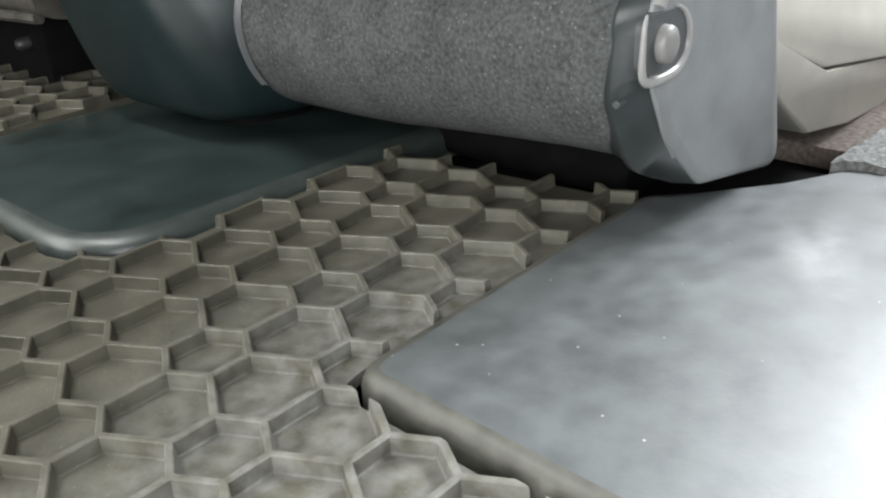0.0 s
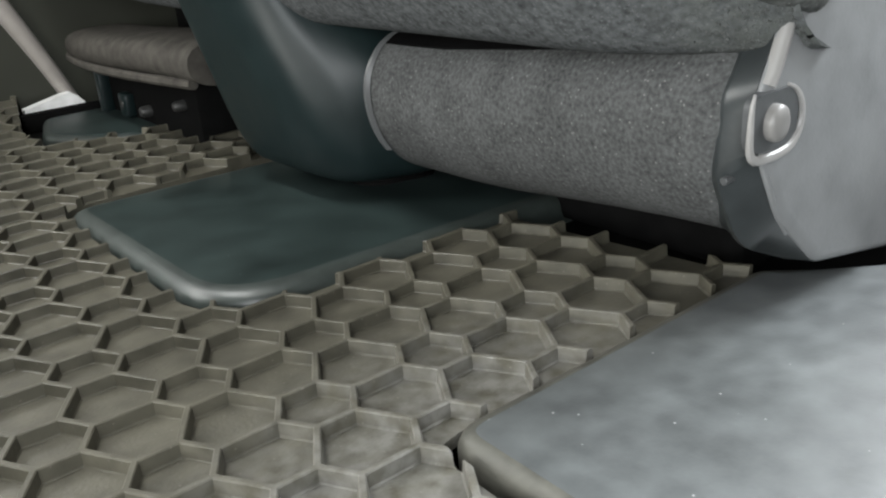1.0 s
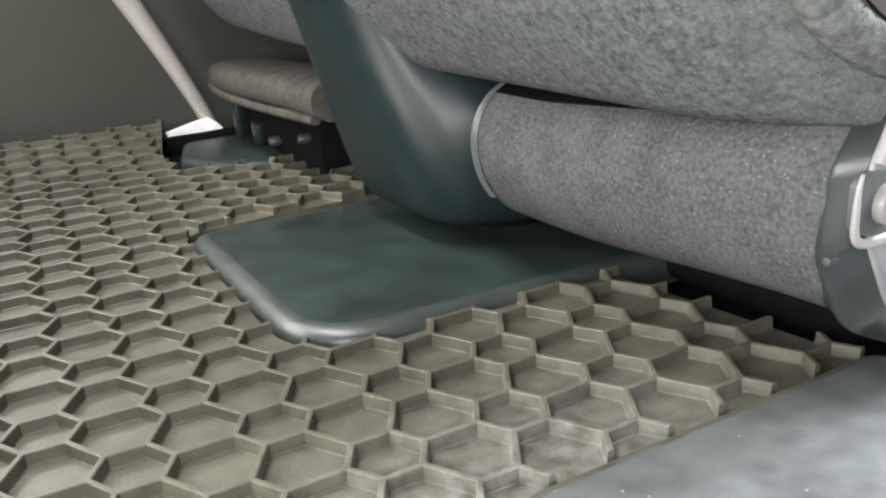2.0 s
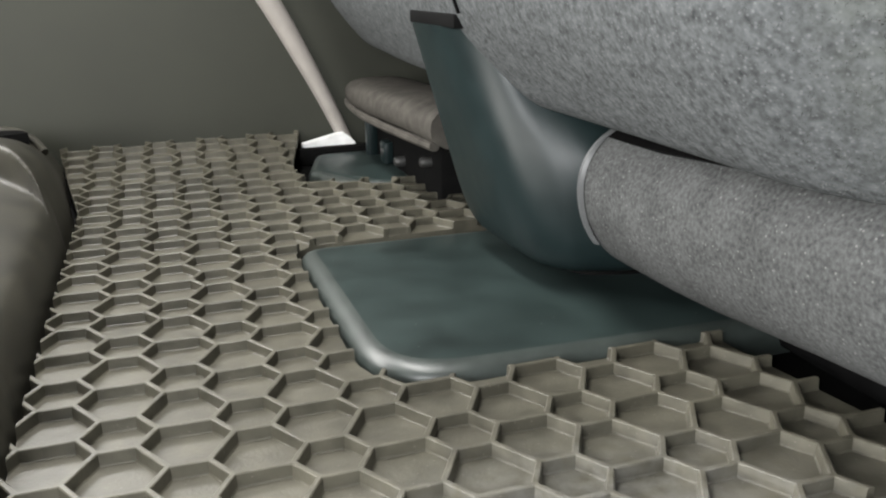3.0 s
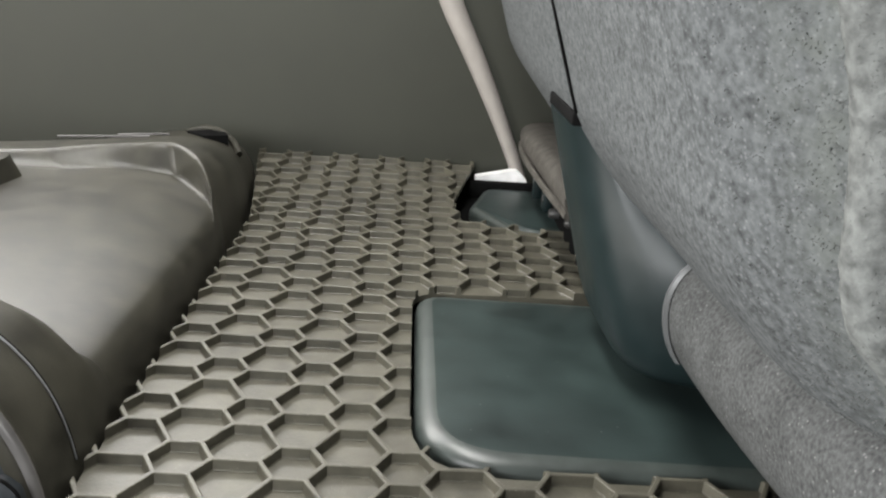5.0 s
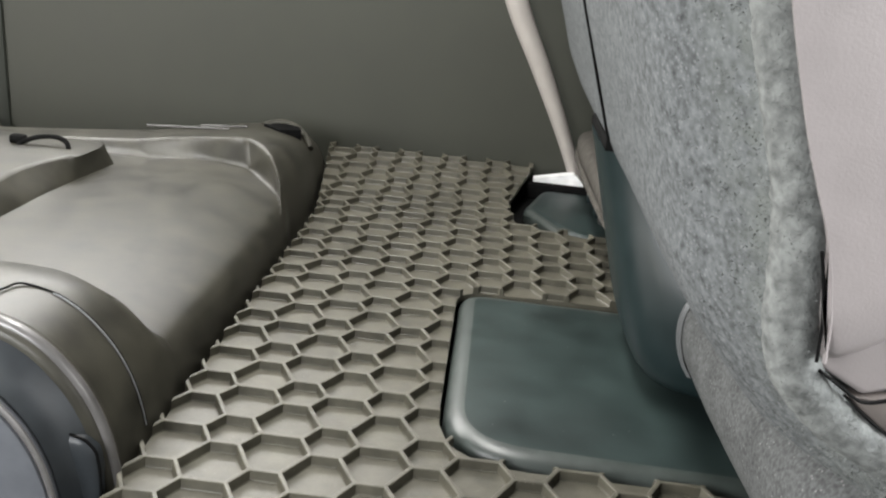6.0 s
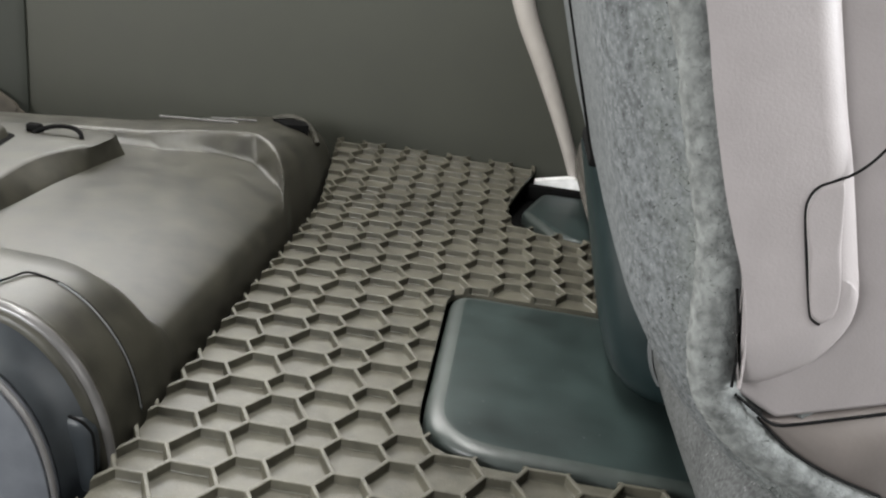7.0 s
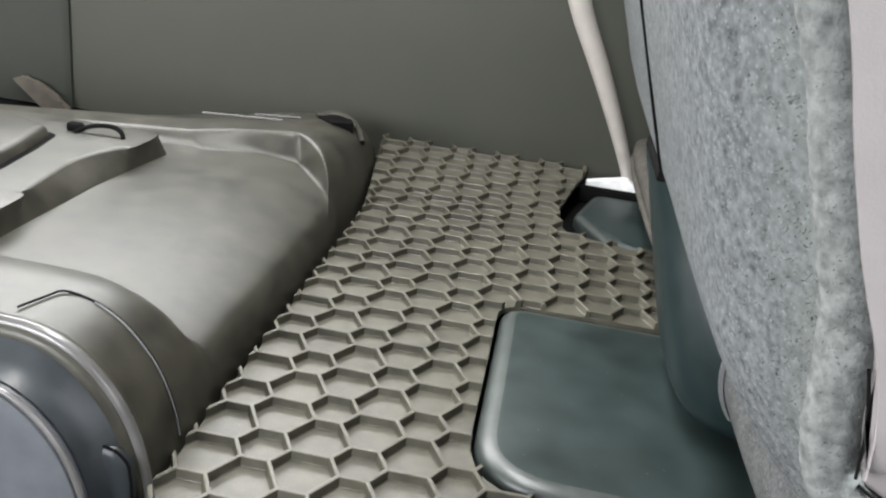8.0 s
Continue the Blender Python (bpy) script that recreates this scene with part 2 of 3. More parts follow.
# ceiling out of view; its slit is cut for the added overhead lamp
tagged(part("ceiling", slabs([(-1.3, 0.05, -0.16, 1.6, 1.1, 1.14), (0.23, 1.26, -0.16, 1.6, 1.1, 1.14), (0.05, 0.23, -0.16, 0.43, 1.1, 1.14), (0.05, 0.23, 1.29, 1.6, 1.1, 1.14)]), HEADLINER, smooth=False), "unseen grey fabric headliner with a slit for the added overhead lamp", "ceiling", kind="structure")


# ---- floor mat with its honeycomb ----
S = 0.082
R, PITCH, SHRINK = S / 3, S / 3 ** 0.5, 0.87
CELL_C = Vector((0.110 + S / 4, 0.921 + S * 3 ** 0.5 / 4))


def mat_height(x, y):
    lift = 0.02 * smooth(1.28, 1.56, y)
    return lift + 0.0015 * noise.noise(Vector((x * 6, y * 6, 0)))


def cut_away(bm, outline):
    """Removes what lies inside a convex outline (counter-clockwise)."""
    n = len(outline)

    def inside(f, m):
        c = f.calc_center_median()
        return all((outline[(i + 1) % n] - outline[i]).cross(Vector((c.x, c.y)) - outline[i]) > -1e-6 for i in range(m))

    for i in range(n):
        a, b = outline[i], outline[(i + 1) % n]
        d = b - a
        if d.length < 1e-5:
            continue
        fs = [f for f in bm.faces if inside(f, i)]
        geom = list({e for f in fs for e in f.edges}) + list({v for f in fs for v in f.verts}) + fs
        bmesh.ops.bisect_plane(bm, geom=geom, dist=1e-6, plane_co=(a.x, a.y, 0), plane_no=(d.y, -d.x, 0))
    bmesh.ops.delete(bm, geom=[f for f in bm.faces if inside(f, n)], context="FACES")


def honeycomb():
    bm = bmesh.new()
    a1 = PITCH * Vector((math.cos(radians(30)), 0.5))
    a2 = PITCH * Vector((0, 1))
    dirs = [Vector((math.cos(radians(60 * k)), math.sin(radians(60 * k)))) for k in range(6)]
    cache = {}

    def vert(p, z):
        key = (round(p.x, 5), round(p.y, 5), round(z, 5))
        if key not in cache:
            cache[key] = bm.verts.new((p.x, p.y, z))
        return cache[key]

    for i in range(-26, 26):
        for j in range(-40, 40):
            c = CELL_C + i * a1 + j * a2
            if not (0.05 < c.x < 1.0 and 0.0 < c.y < 1.6):
                continue
            kind = (i + 2 * j) % 3
            ring = []
            for k in range(6):
                v = c + R * dirs[k]
                # the small cell that touches this corner
                if kind == 0:
                    o = c
                else:
                    n1, n2 = 30 + 60 * (k - 1), 30 + 60 * k
                    di = {30: (1, 0), 90: (0, 1), 150: (-1, 1), 210: (-1, 0), 270: (0, -1), 330: (1, -1)}
                    for ang in (n1, n2):
                        s, t = di[ang % 360]
                        if (i + s + 2 * (j + t)) % 3 == 0:
                            o = CELL_C + (i + s) * a1 + (j + t) * a2
                ring.append(o + SHRINK * (v - o))
            mid = sum(ring, Vector((0, 0))) / 6

            def inset(w):
                out = []
                for k in range(6):
                    p, a, b = ring[k], ring[k - 1], ring[(k + 1) % 6]
                    u, v = (a - p).normalized(), (b - p).normalized()
                    out.append(p + (u + v).normalized() * w / math.sin(u.angle(v) / 2))
                return out

            rows = [[vert(p, 0) for p in ring]]
            for w, z in ((0.0013, 0.0), (0.0020, -0.0006), (0.0025, -0.0080), (0.0033, -0.0088)):
                rows.append([vert(p, z) for p in inset(w)])
            for a, b in zip(rows, rows[1:]):
                for k in range(6):
                    bm.faces.new((a[k], a[(k + 1) % 6], b[(k + 1) % 6], b[k]))
            bm.faces.new(rows[-1])
    return bm


def V2(*p):
    return [Vector(q) for q in p]


def floor_mat():
    bm = honeycomb()
    mid_pad = rounded(V2((0.338, 0.604), (0.82, 0.604), (0.82, 0.985), (0.338, 0.970)), [0.08, 0.01, 0.01, 0.036], 6)
    near_pad = rounded(V2((0.36, -0.3), (1.1, -0.3), (1.1, 0.392), (0.36, 0.392)), [0.01, 0.01, 0.01, 0.02], 3)
    far_pad = rounded(V2((0.398, 1.35), (0.412, 1.262), (0.70, 1.175), (1.1, 1.1), (1.1, 1.7), (0.475, 1.7)), [0.03, 0.03, 0.01, 0.01, 0.01, 0.01], 3)
    left = V2((-1, -1), (0.109, -1), (0.109, 1.2), (0.05, 1.62), (-1, 1.62))
    far = V2((-1, 1.56), (2, 1.56), (2, 2), (-1, 2))
    front = V2((0.700, 0.0), (2, 0.0), (2, 0.99), (0.614, 0.62), (0.621, 0.57), (0.634, 0.44), (0.640, 0.39))
    beyond = V2((0.86, -1), (2, -1), (2, 3), (0.86, 3))
    for outline in (mid_pad, near_pad, far_pad, left, far, front, beyond):
        cut_away(bm, outline)
    edges = [e for e in bm.edges if e.is_boundary]
    new_verts = [g for g in bmesh.ops.extrude_edge_only(bm, edges=edges)["geom"] if isinstance(g, bmesh.types.BMVert)]
    for v in new_verts:
        v.co.z = -0.016
    for v in bm.verts:
        v.co.z += mat_height(v.co.x, v.co.y)
    mat = thing("floor_mat", "olive-grey moulded rubber floor mat with honeycomb cells, dusty", "floor mat")
    part("honeycomb", bm, MAT, mat, smooth=False)


floor_mat()


# ---- smooth covers over the seat rails ----
def pad_cover(name, label, outline, plane, dome, rim=0.012, cat="floor cover", mat=None, wave=0.0, rim_mat=None, wide=1.0):
    """A moulded cover with a rolled rim; plane: height at the first corner and its slopes along x and y."""
    n = len(outline)
    c = sum(outline, Vector((0, 0))) / n
    z0, sx, sy = plane
    o = outline[0]

    def at(p, dz):
        return (p.x, p.y, z0 + sx * (p.x - o.x) + sy * (p.y - o.y) + dz + wave * noise.noise(Vector((p.x * 9, p.y * 9, 1))))

    lo = Vector((min(p.x for p in outline), min(p.y for p in outline)))
    hi = Vector((max(p.x for p in outline), max(p.y for p in outline)))

    def crown(p):
        u, v = (p.x - lo.x) / (hi.x - lo.x), (p.y - lo.y) / (hi.y - lo.y)
        return smooth(0.05, 0.6, 4 * u * (1 - u)) * smooth(0.1, 0.9, 4 * v * (1 - v))

    cover = thing(name, label, cat, (o.x, o.y, z0 - 0.03))
    rings = []
    for w, dz in ((0.0, -0.03), (0.0, -rim), (0.06 * rim, -0.66 * rim), (0.16 * rim, -0.44 * rim), (0.32 * rim, -0.24 * rim), (0.55 * rim, -0.09 * rim), (0.8 * rim, -0.02 * rim), (rim, 0.0)):
        ring = []
        for i, p in enumerate(outline):
            u = (outline[(i + 1) % n] - outline[i - 1]).normalized()
            ring.append(at(p + Vector((-u.y, u.x)) * w * wide, dz))
        rings.append(ring)
    inner = [Vector((q[0], q[1])) for q in rings[-1]]
    edge = loft(rings, caps=False)
    rings = rings[-1:]
    for f in (0.02, 0.05, 0.12, 0.2, 0.3, 0.4, 0.5, 0.6, 0.7, 0.8, 0.9, 0.97):
        rings.append([at(p.lerp(c, f), dome * crown(p.lerp(c, f))) for p in inner])
    top = loft(rings, caps=False)
    top.faces.new([v for v in top.verts][-n:])
    for nm, bm, mt, lb in (("panel", top, mat or PAD, ""), ("rim", edge, rim_mat or PADRIM, "rolled edge in a tone of its own")):
        ob = part(nm, bm, mt, cover, lb, angle=60)
        ob.location = (-o.x, -o.y, 0.03 - z0)
    return cover


pad_cover("rail_cover", "smooth dark teal-black plastic cover beneath the seat leg", rounded(V2((0.342, 0.608), (0.80, 0.608), (0.80, 0.990), (0.342, 0.974)), [0.082, 0.01, 0.01, 0.036], 10), (0.0, -0.02, -0.03), 0.003, 0.014, wide=1.3)
pad_cover("sill_cover", "scuffed dark grey plastic cover beside the door sill", rounded(V2((0.366, -0.118), (1.2, -0.118), (1.2, 0.20), (0.80, 0.268), (0.715, 0.325), (0.64, 0.388), (0.366, 0.388)), [0.01, 0.01, 0.01, 0.03, 0.03, 0.02, 0.022], 6), (0.001, -0.006, 0.0), 0.010, 0.010, mat=SILL, wave=0.004, rim_mat=DUSTRIM)
pad_cover("rail_cover", "small dark plastic cover in the far cut-out of the mat", rounded(V2((0.425, 1.37), (0.49, 1.235), (1.0, 1.17), (1.0, 1.50), (0.46, 1.50)), [0.03, 0.04, 0.01, 0.01, 0.03], 5), (-0.012, 0.0, 0.0), 0.006, 0.012)

tagged(part("floor_carpet", slab(0.84, 1.3, 0.285, 0.55, -0.034, -0.014, 0.004), WORN), "worn brown floor carpet past the sill cover", "carpet", kind="structure")

# ---- far wall ----
frame_wall("wall_far", "dark olive moulded door panel under its window", "x", 1.56, 0.04, -1.3, 1.7, (-1.1, 0.26, 0.60, 1.0), WALL)
wall_panel = tagged(part("wall_panel", loft([[(x, 1.559 - d, z) for x, d in ((-1.26, 0), (-1.26, 0.012), (-0.575, 0.012), (-0.562, 0.004), (-0.562, 0.0))] for z in (-0.03, 0.6)]), WALLDARK), "raised dark edge panel on the door panel", "panel", kind="structure")
strip = thing("wall_trim", "pale pinkish-grey trim strip slanting up the dark door panel", "trim", kind="structure")
path = spline([(0.532, 1.552, -0.02), (0.505, 1.552, 0.045), (0.47, 1.552, 0.12), (0.43, 1.552, 0.20), (0.385, 1.552, 0.285), (0.365, 1.552, 0.345), (0.36, 1.552, 0.45), (0.36, 1.552, 0.9)], 28)
part("strip", loft([[(p.x + dx * (0.6 + 0.4 * smooth(-0.02, 0.30, p.z)), p.y + dy, p.z) for dx, dy in ((-0.021, 0.008), (-0.019, -0.002), (-0.012, -0.008), (0.0, -0.011), (0.014, -0.008), (0.021, 0.0), (0.022, 0.008))] for p in path]), PALE, strip, angle=70)
sill = tagged(part("sill_end", loft([[(0.445, y, 0.0), (0.50, y, 0.0125), (0.517, y, 0.0155), (0.527, y, 0.008), (0.536, y, -0.002), (0.536, y, -0.034), (0.445, y, -0.034)] for y in (1.525, 1.545)]), WHITE, smooth=False), "bright white painted end of the door sill", "sill", kind="structure")
# strip added in black for the dark edge of the mat's far cut-out
tagged(part("sill_dark_edge", slab(0.40, 0.95, 1.505, 1.523, -0.034, -0.004, 0.004), BLACK), "added black strip for the dark cut-out edge under the white sill", "seal", kind="structure")


# ---- seat ----
def roll_profile(grow=0.0, lift=0.0):
    c = Vector((0.605, 0.098 + lift))
    pts = [(0.69, 0.155), (0.64, 0.156), (0.595, 0.154), (0.562, 0.144), (0.5435, 0.122), (0.54, 0.095), (0.549, 0.065), (0.57, 0.04), (0.60, 0.027), (0.65, 0.03), (0.70, 0.04)]
    out = []
    for p in spline(V2(*pts), 36):
        q = Vector((p.x, p.y + lift))
        out.append(q + (q - c).normalized() * grow)
    return out


BACK = [(0.70, 0.25), (0.66, 0.205), (0.60, 0.178), (0.556, 0.160), (0.525, 0.163), (0.496, 0.191), (0.464, 0.236), (0.445, 0.29), (0.412, 0.39), (0.345, 0.6), (0.265, 0.85), (0.235, 0.95)]


def back_shift(y, z):
    """How far the backrest's skin steps back towards its two ends."""
    near = 0.046 * (1 - smooth(0.318, 0.45, y)) ** 1.3 + 0.02 * (1 - smooth(0.328, 0.345, y))
    far = 0.05 * smooth(1.33, 1.43, y)
    return near + far


def at_profile(prof, u):
    i = min(int(u), len(prof) - 2)
    return prof[i].lerp(prof[i + 1], u - i)


def skin(y, p):
    """A point of the backrest's carpet: p on its profile, cut at y."""
    tuft = (1 - smooth(0.34, 0.40, y)) * 0.0022 * noise.noise(Vector((y * 130, p.x * 90, p.y * 110)))
    x = p.x + back_shift(y, p.y) * (0.35 if p.y < 0.2 and p.x > 0.55 else 1) + 0.003 * noise.noise(Vector((y * 5, p.x * 8, p.y * 5))) + tuft
    return Vector((x, y + 0.035 * smooth(0.535, 0.56, p.x) * (1 - smooth(0.33, 0.42, y)), p.y + 0.012 * smooth(1.0, 1.4, y)))


def seat():
    st = thing("car_seat", "car seat with grey carpet back and dark plastic leg", "car seat")
    # carpeted roll between the leg and the end cap
    rings = []
    for y in (0.356, 0.358, 0.362, 0.370, 0.41, 0.46, 0.51, 0.56, 0.61, 0.65, 0.69):
        lift = 0.018 * (1 - smooth(0.34, 0.66, y))
        rings.append([(p.x, y, p.y + 0.0012 * noise.noise(Vector((y * 14, p.x * 20, p.y * 20)))) for p in roll_profile(-0.006 * (1 - smooth(0.355, 0.367, y)), lift)])
    part("lower_roll", loft(rings), ROLL, st, "grey flecked carpet roll")
    # black strip over the roll's top paints the shade under the backrest
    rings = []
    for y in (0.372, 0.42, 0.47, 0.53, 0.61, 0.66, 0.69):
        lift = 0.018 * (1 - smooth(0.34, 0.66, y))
        gap_shade = roll_profile(0.0012, lift)[4:12]
        rings.append([(p.x, y, p.y) for p in gap_shade] + [(p.x + 0.004, y, p.y - 0.006) for p in reversed(gap_shade)])
    part("gap_shade", loft(rings), BLACK, st, "black strip painting the shade between the backrest and the roll")
    # backrest skin
    prof, fine = spline(V2(*BACK), 44), spline(V2(*BACK), 176)
    rings = []
    for y in [0.328 + 0.003 * k for k in range(25)] + [0.41, 0.425, 0.46, 0.52, 0.6, 0.7, 0.76, 0.8, 0.9, 1.0, 1.15, 1.3, 1.34, 1.37, 1.40, 1.42, 1.43]:
        rings.append([skin(y, p) for p in fine] + [(0.62, y, 0.95), (0.66, y, 0.6), (0.72, y, 0.4)])
    back = part("backrest", loft(rings), CARPET, st, "grey flecked carpet back")
    seam = [(x - 0.0015, 0.765 + 0.02 * (z - 0.25), z) for x, z in ((0.4625, 0.240), (0.4455, 0.29), (0.4125, 0.39), (0.377, 0.5), (0.345, 0.6), (0.278, 0.81))]
    part("seam", tube(seam, 0.0014, 6), BLACK, back, "dark stitched seam")
    part("slot", slab(0.4605, 0.50, 0.776, 0.906, 0.227, 0.239, 0.002), BLACK, back, "black slot where the leg enters")
    # leg shroud
    rings = []
    for z, w in ((0.228, 0), (0.22, 0), (0.19, 0), (0.16, 0), (0.13, 0), (0.10, 0), (0.07, 0), (0.052, 0.001), (0.038, 0.003), (0.027, 0.007), (0.019, 0.013), (0.0145, 0.022), (0.013, 0.04)):
        xl = 0.4605 + (0.226 - z) * 0.28
        f = 1 - smooth(0.03, 0.24, z)
        yc = 0.79 - 0.055 * f
        xr, yr = xl + 0.075 + 0.01 * f, 0.765 - 0.070 * min(1, f * 1.6)
        loop = [(xl + 0.12, 0.91), (xl + 0.05, 0.913), (xl + 0.012, 0.909), (xl + 0.003, 0.904), (xl + 0.0, 0.893), (xl - 0.002, 0.86), (xl - 0.002, yc + 0.04), (xl + 0.003, yc + 0.012), (xl + 0.012, yc - 0.006), (xl + 0.026, yc - 0.02), (xl + 0.042, (yc - 0.02) * 0.6 + yr * 0.4), (xr, yr), (xr + 0.05, yr)]
        c = Vector((xl + 0.07, 0.80))
        pts = [Vector(p) for p in loop]
        pts = [p + (c - p).normalized() * w for p in pts]
        n = len(pts)
        rings.append([(p.x, p.y, z) for p in spline(pts, 40)])
    leg = part("leg", loft(rings), LEG, st, "dark teal plastic leg shroud", angle=60)
    # black block added to fill the shaded gap below the leg
    block_loop = rounded(V2((0.578, 0.765), (0.66, 0.745), (0.66, 0.88), (0.575, 0.88)), 0.03, 5)
    part("leg_gap_block", loft([[(p.x, p.y, z) for p in block_loop] for z in (-0.03, 0.03)]), BLACK, leg, "added black block in the shaded gap under the leg")
    band = [(p.x, p.y) for p in roll_profile(0.002)][6:24]
    part("edge_ring", loft([[(x + 0.001, 0.6865, z), (x - 0.0022, 0.6885, z), (x - 0.0024, 0.6915, z), (x + 0.004, 0.694, z)] for x, z in band]), RING, leg, "pale plastic ring beside the carpet")
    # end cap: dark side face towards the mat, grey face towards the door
    outline = rounded(V2((0.645, 0.36), (0.596, 0.235), (0.577, 0.172), (0.552, 0.138), (0.547, 0.095), (0.570, 0.052), (0.622, 0.027), (0.735, 0.010), (0.694, 0.154), (0.680, 0.36)), [0.01, 0.05, 0.03, 0.03, 0.03, 0.05, 0.03, 0.012, 0.05, 0.01], 5)
    front = rounded(V2((0.635, 0.36), (0.585, 0.235), (0.562, 0.165), (0.549, 0.142), (0.556, 0.108), (0.575, 0.068), (0.622, 0.025), (0.745, 0.001), (0.702, 0.154), (0.675, 0.36)), [0.01, 0.05, 0.03, 0.03, 0.03, 0.05, 0.03, 0.012, 0.05, 0.01], 5)
    cm = Vector((0.62, 0.12))

    def ring(loop, y, inset=0.0):
        return [(p.x + (cm - p).normalized().x * inset, y, p.y + (cm - p).normalized().y * inset) for p in loop]

    cap = part("end_cap", loft([ring(front, 0.3385, 0.0), ring(front, 0.3375, -0.0002), ring(front, 0.3362, 0.0006), ring(front, 0.3348, 0.003), ring(front, 0.3335, 0.008)]), CAP, st, "grey moulded plastic end cap", angle=50)
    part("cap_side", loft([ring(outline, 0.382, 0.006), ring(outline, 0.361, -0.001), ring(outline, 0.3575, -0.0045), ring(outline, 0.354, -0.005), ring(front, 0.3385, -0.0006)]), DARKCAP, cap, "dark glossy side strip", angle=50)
    # rim tapers off towards the top to imitate the shade there
    rim = [(0.5365, 0.1455), (0.5345, 0.138), (0.534, 0.126), (0.5345, 0.116), (0.5385, 0.1105), (0.548, 0.1088), (0.562, 0.1088), (0.5735, 0.1115), (0.5815, 0.120), (0.582, 0.132), (0.576, 0.141), (0.567, 0.1455)]
    track = spline(V2(*rim), 44)
    rings = []
    for k, p in enumerate(track):
        d = (track[min(k + 1, 44)] - track[max(k - 1, 0)]).normalized()
        r = 0.0009 + 0.0019 * math.sin(math.pi * min(1, k / 44 * 1.02)) ** 0.8
        rings.append([(p.x + 0.0022 + r * math.cos(a) * -d.y, 0.3318 - 0.8 * r * math.sin(a), p.y + r * math.cos(a) * d.x) for a in [2 * math.pi * q / 8 for q in range(8)]])
    part("bolt_rim", loft(rings), RIM, cap, "raised rim round the bolt, paled as its lit edge")
    well = rounded(V2((0.536, 0.144), (0.536, 0.113), (0.578, 0.112), (0.578, 0.138), (0.568, 0.144)), 0.010, 5)
    part("bolt_well", loft([[(p.x + 0.0022, y, p.y) for p in well] for y in (0.338, 0.3318)]), CAPDARK, cap, "well round the bolt, its shade in the grey")
    part("bolt", loft([[(0.5565 + r * 0.86 * math.cos(a), y, 0.1275 + r * 1.0 * math.sin(a)) for a in [2 * math.pi * k / 24 for k in range(24)]] for r, y in ((0.0102, 0.338), (0.0102, 0.3285), (0.0096, 0.3268), (0.008, 0.3258), (0.005, 0.3252), (0.001, 0.325))]), BOLT, cap, "round pale bolt cap")
    part("screw", loft([[(0.5455 - d, 0.350 + r * math.cos(a), 0.095 + r * math.sin(a)) for a in [2 * math.pi * k / 10 for k in range(10)]] for r, d in ((0.0024, -0.006), (0.0024, 0.0030), (0.0019, 0.0035))]), CAPDARK, cap, "small screw head")
    # upper ridge paled as the highlight streak along the cap's edge
    ridge = [(0.640, 0.338, 0.355), (0.591, 0.337, 0.235), (0.573, 0.3365, 0.182), (0.562, 0.3365, 0.156), (0.557, 0.337, 0.146)]
    part("ridge", tube(spline(ridge, 24), 0.0048, 10), RIM, cap, "pale raised ridge")
    ridge = [(0.5575, 0.3385, 0.107), (0.566, 0.3375, 0.089), (0.577, 0.338, 0.070), (0.592, 0.340, 0.053)]
    part("ridge", tube(spline(ridge, 12), 0.0022, 8), CAP, cap, "pale raised ridge")
    # plastic side panel of the backrest, towards the door: a shell with a swollen field on it
    left = [(0.262, 0.94), (0.413, 0.50), (0.446, 0.410), (0.457, 0.376), (0.470, 0.340), (0.479, 0.319), (0.4875, 0.299), (0.492, 0.272), (0.4975, 0.252)]
    shell = rounded(V2((0.500, 0.244), (0.519, 0.2345), (0.563, 0.249), (0.72, 0.30), (0.76, 0.34), (0.70, 0.94), *left), 0.004, 2)
    cm = Vector((0.56, 0.40))
    side = part("side_panel", loft([ring(shell, 0.362), ring(shell, 0.3295), ring(shell, 0.3278, 0.0008), ring(shell, 0.327, 0.003)]), PINK, st, "pinkish-grey plastic side panel", angle=50)
    right = [(0.4985, 0.2485), (0.506, 0.2495), (0.517, 0.2555), (0.529, 0.266), (0.5375, 0.283), (0.5375, 0.300), (0.532, 0.318), (0.520, 0.353), (0.511, 0.376), (0.497, 0.416), (0.465, 0.51), (0.33, 0.94)]
    loop = [(p, 1.0) for p in spline(V2(*right), 60)] + [(p, 0.06) for p in spline(V2(*left), 40)]
    cm = Vector((0.49, 0.34))
    rings = []
    for k in range(11):
        a = radians(9 * k)
        rings.append([(p.x - 0.018 * w * (1 - math.cos(a)) * (0.7 if p.y > 0.3 else 0.45), 0.3300 - 0.0095 * math.sin(a), p.y + 0.026 * w * (1 - math.cos(a)) * (1 - smooth(0.26, 0.32, p.y))) for p, w in loop])
    part("swelling", loft(rings), PINK, side, "rounded field of the side panel", angle=60)
    gap = [(0.4985, 0.2445), (0.508, 0.2385), (0.516, 0.2335), (0.521, 0.2325), (0.530, 0.235), (0.563, 0.2465), (0.61, 0.263)]
    part("panel_gap", tube([(p.x, 0.3255, p.y) for p in spline(V2(*gap), 40)], 0.0008, 6), BLACK, side, "black gap under the panel")
    edge_lip = [(0.4885, 0.296), (0.492, 0.284), (0.495, 0.271), (0.4965, 0.261), (0.4975, 0.250)]
    part("edge_lip", tube([(p.x, 0.3213, p.y) for p in spline(V2(*edge_lip), 14)], 0.0009, 8), PINK, side, "pale lip at the panel's corner")
    part("edge_gap", tube([(p.x - 0.003, 0.3213, p.y) for p in spline(V2(*edge_lip), 14)], 0.0007, 6), BLACK, side)
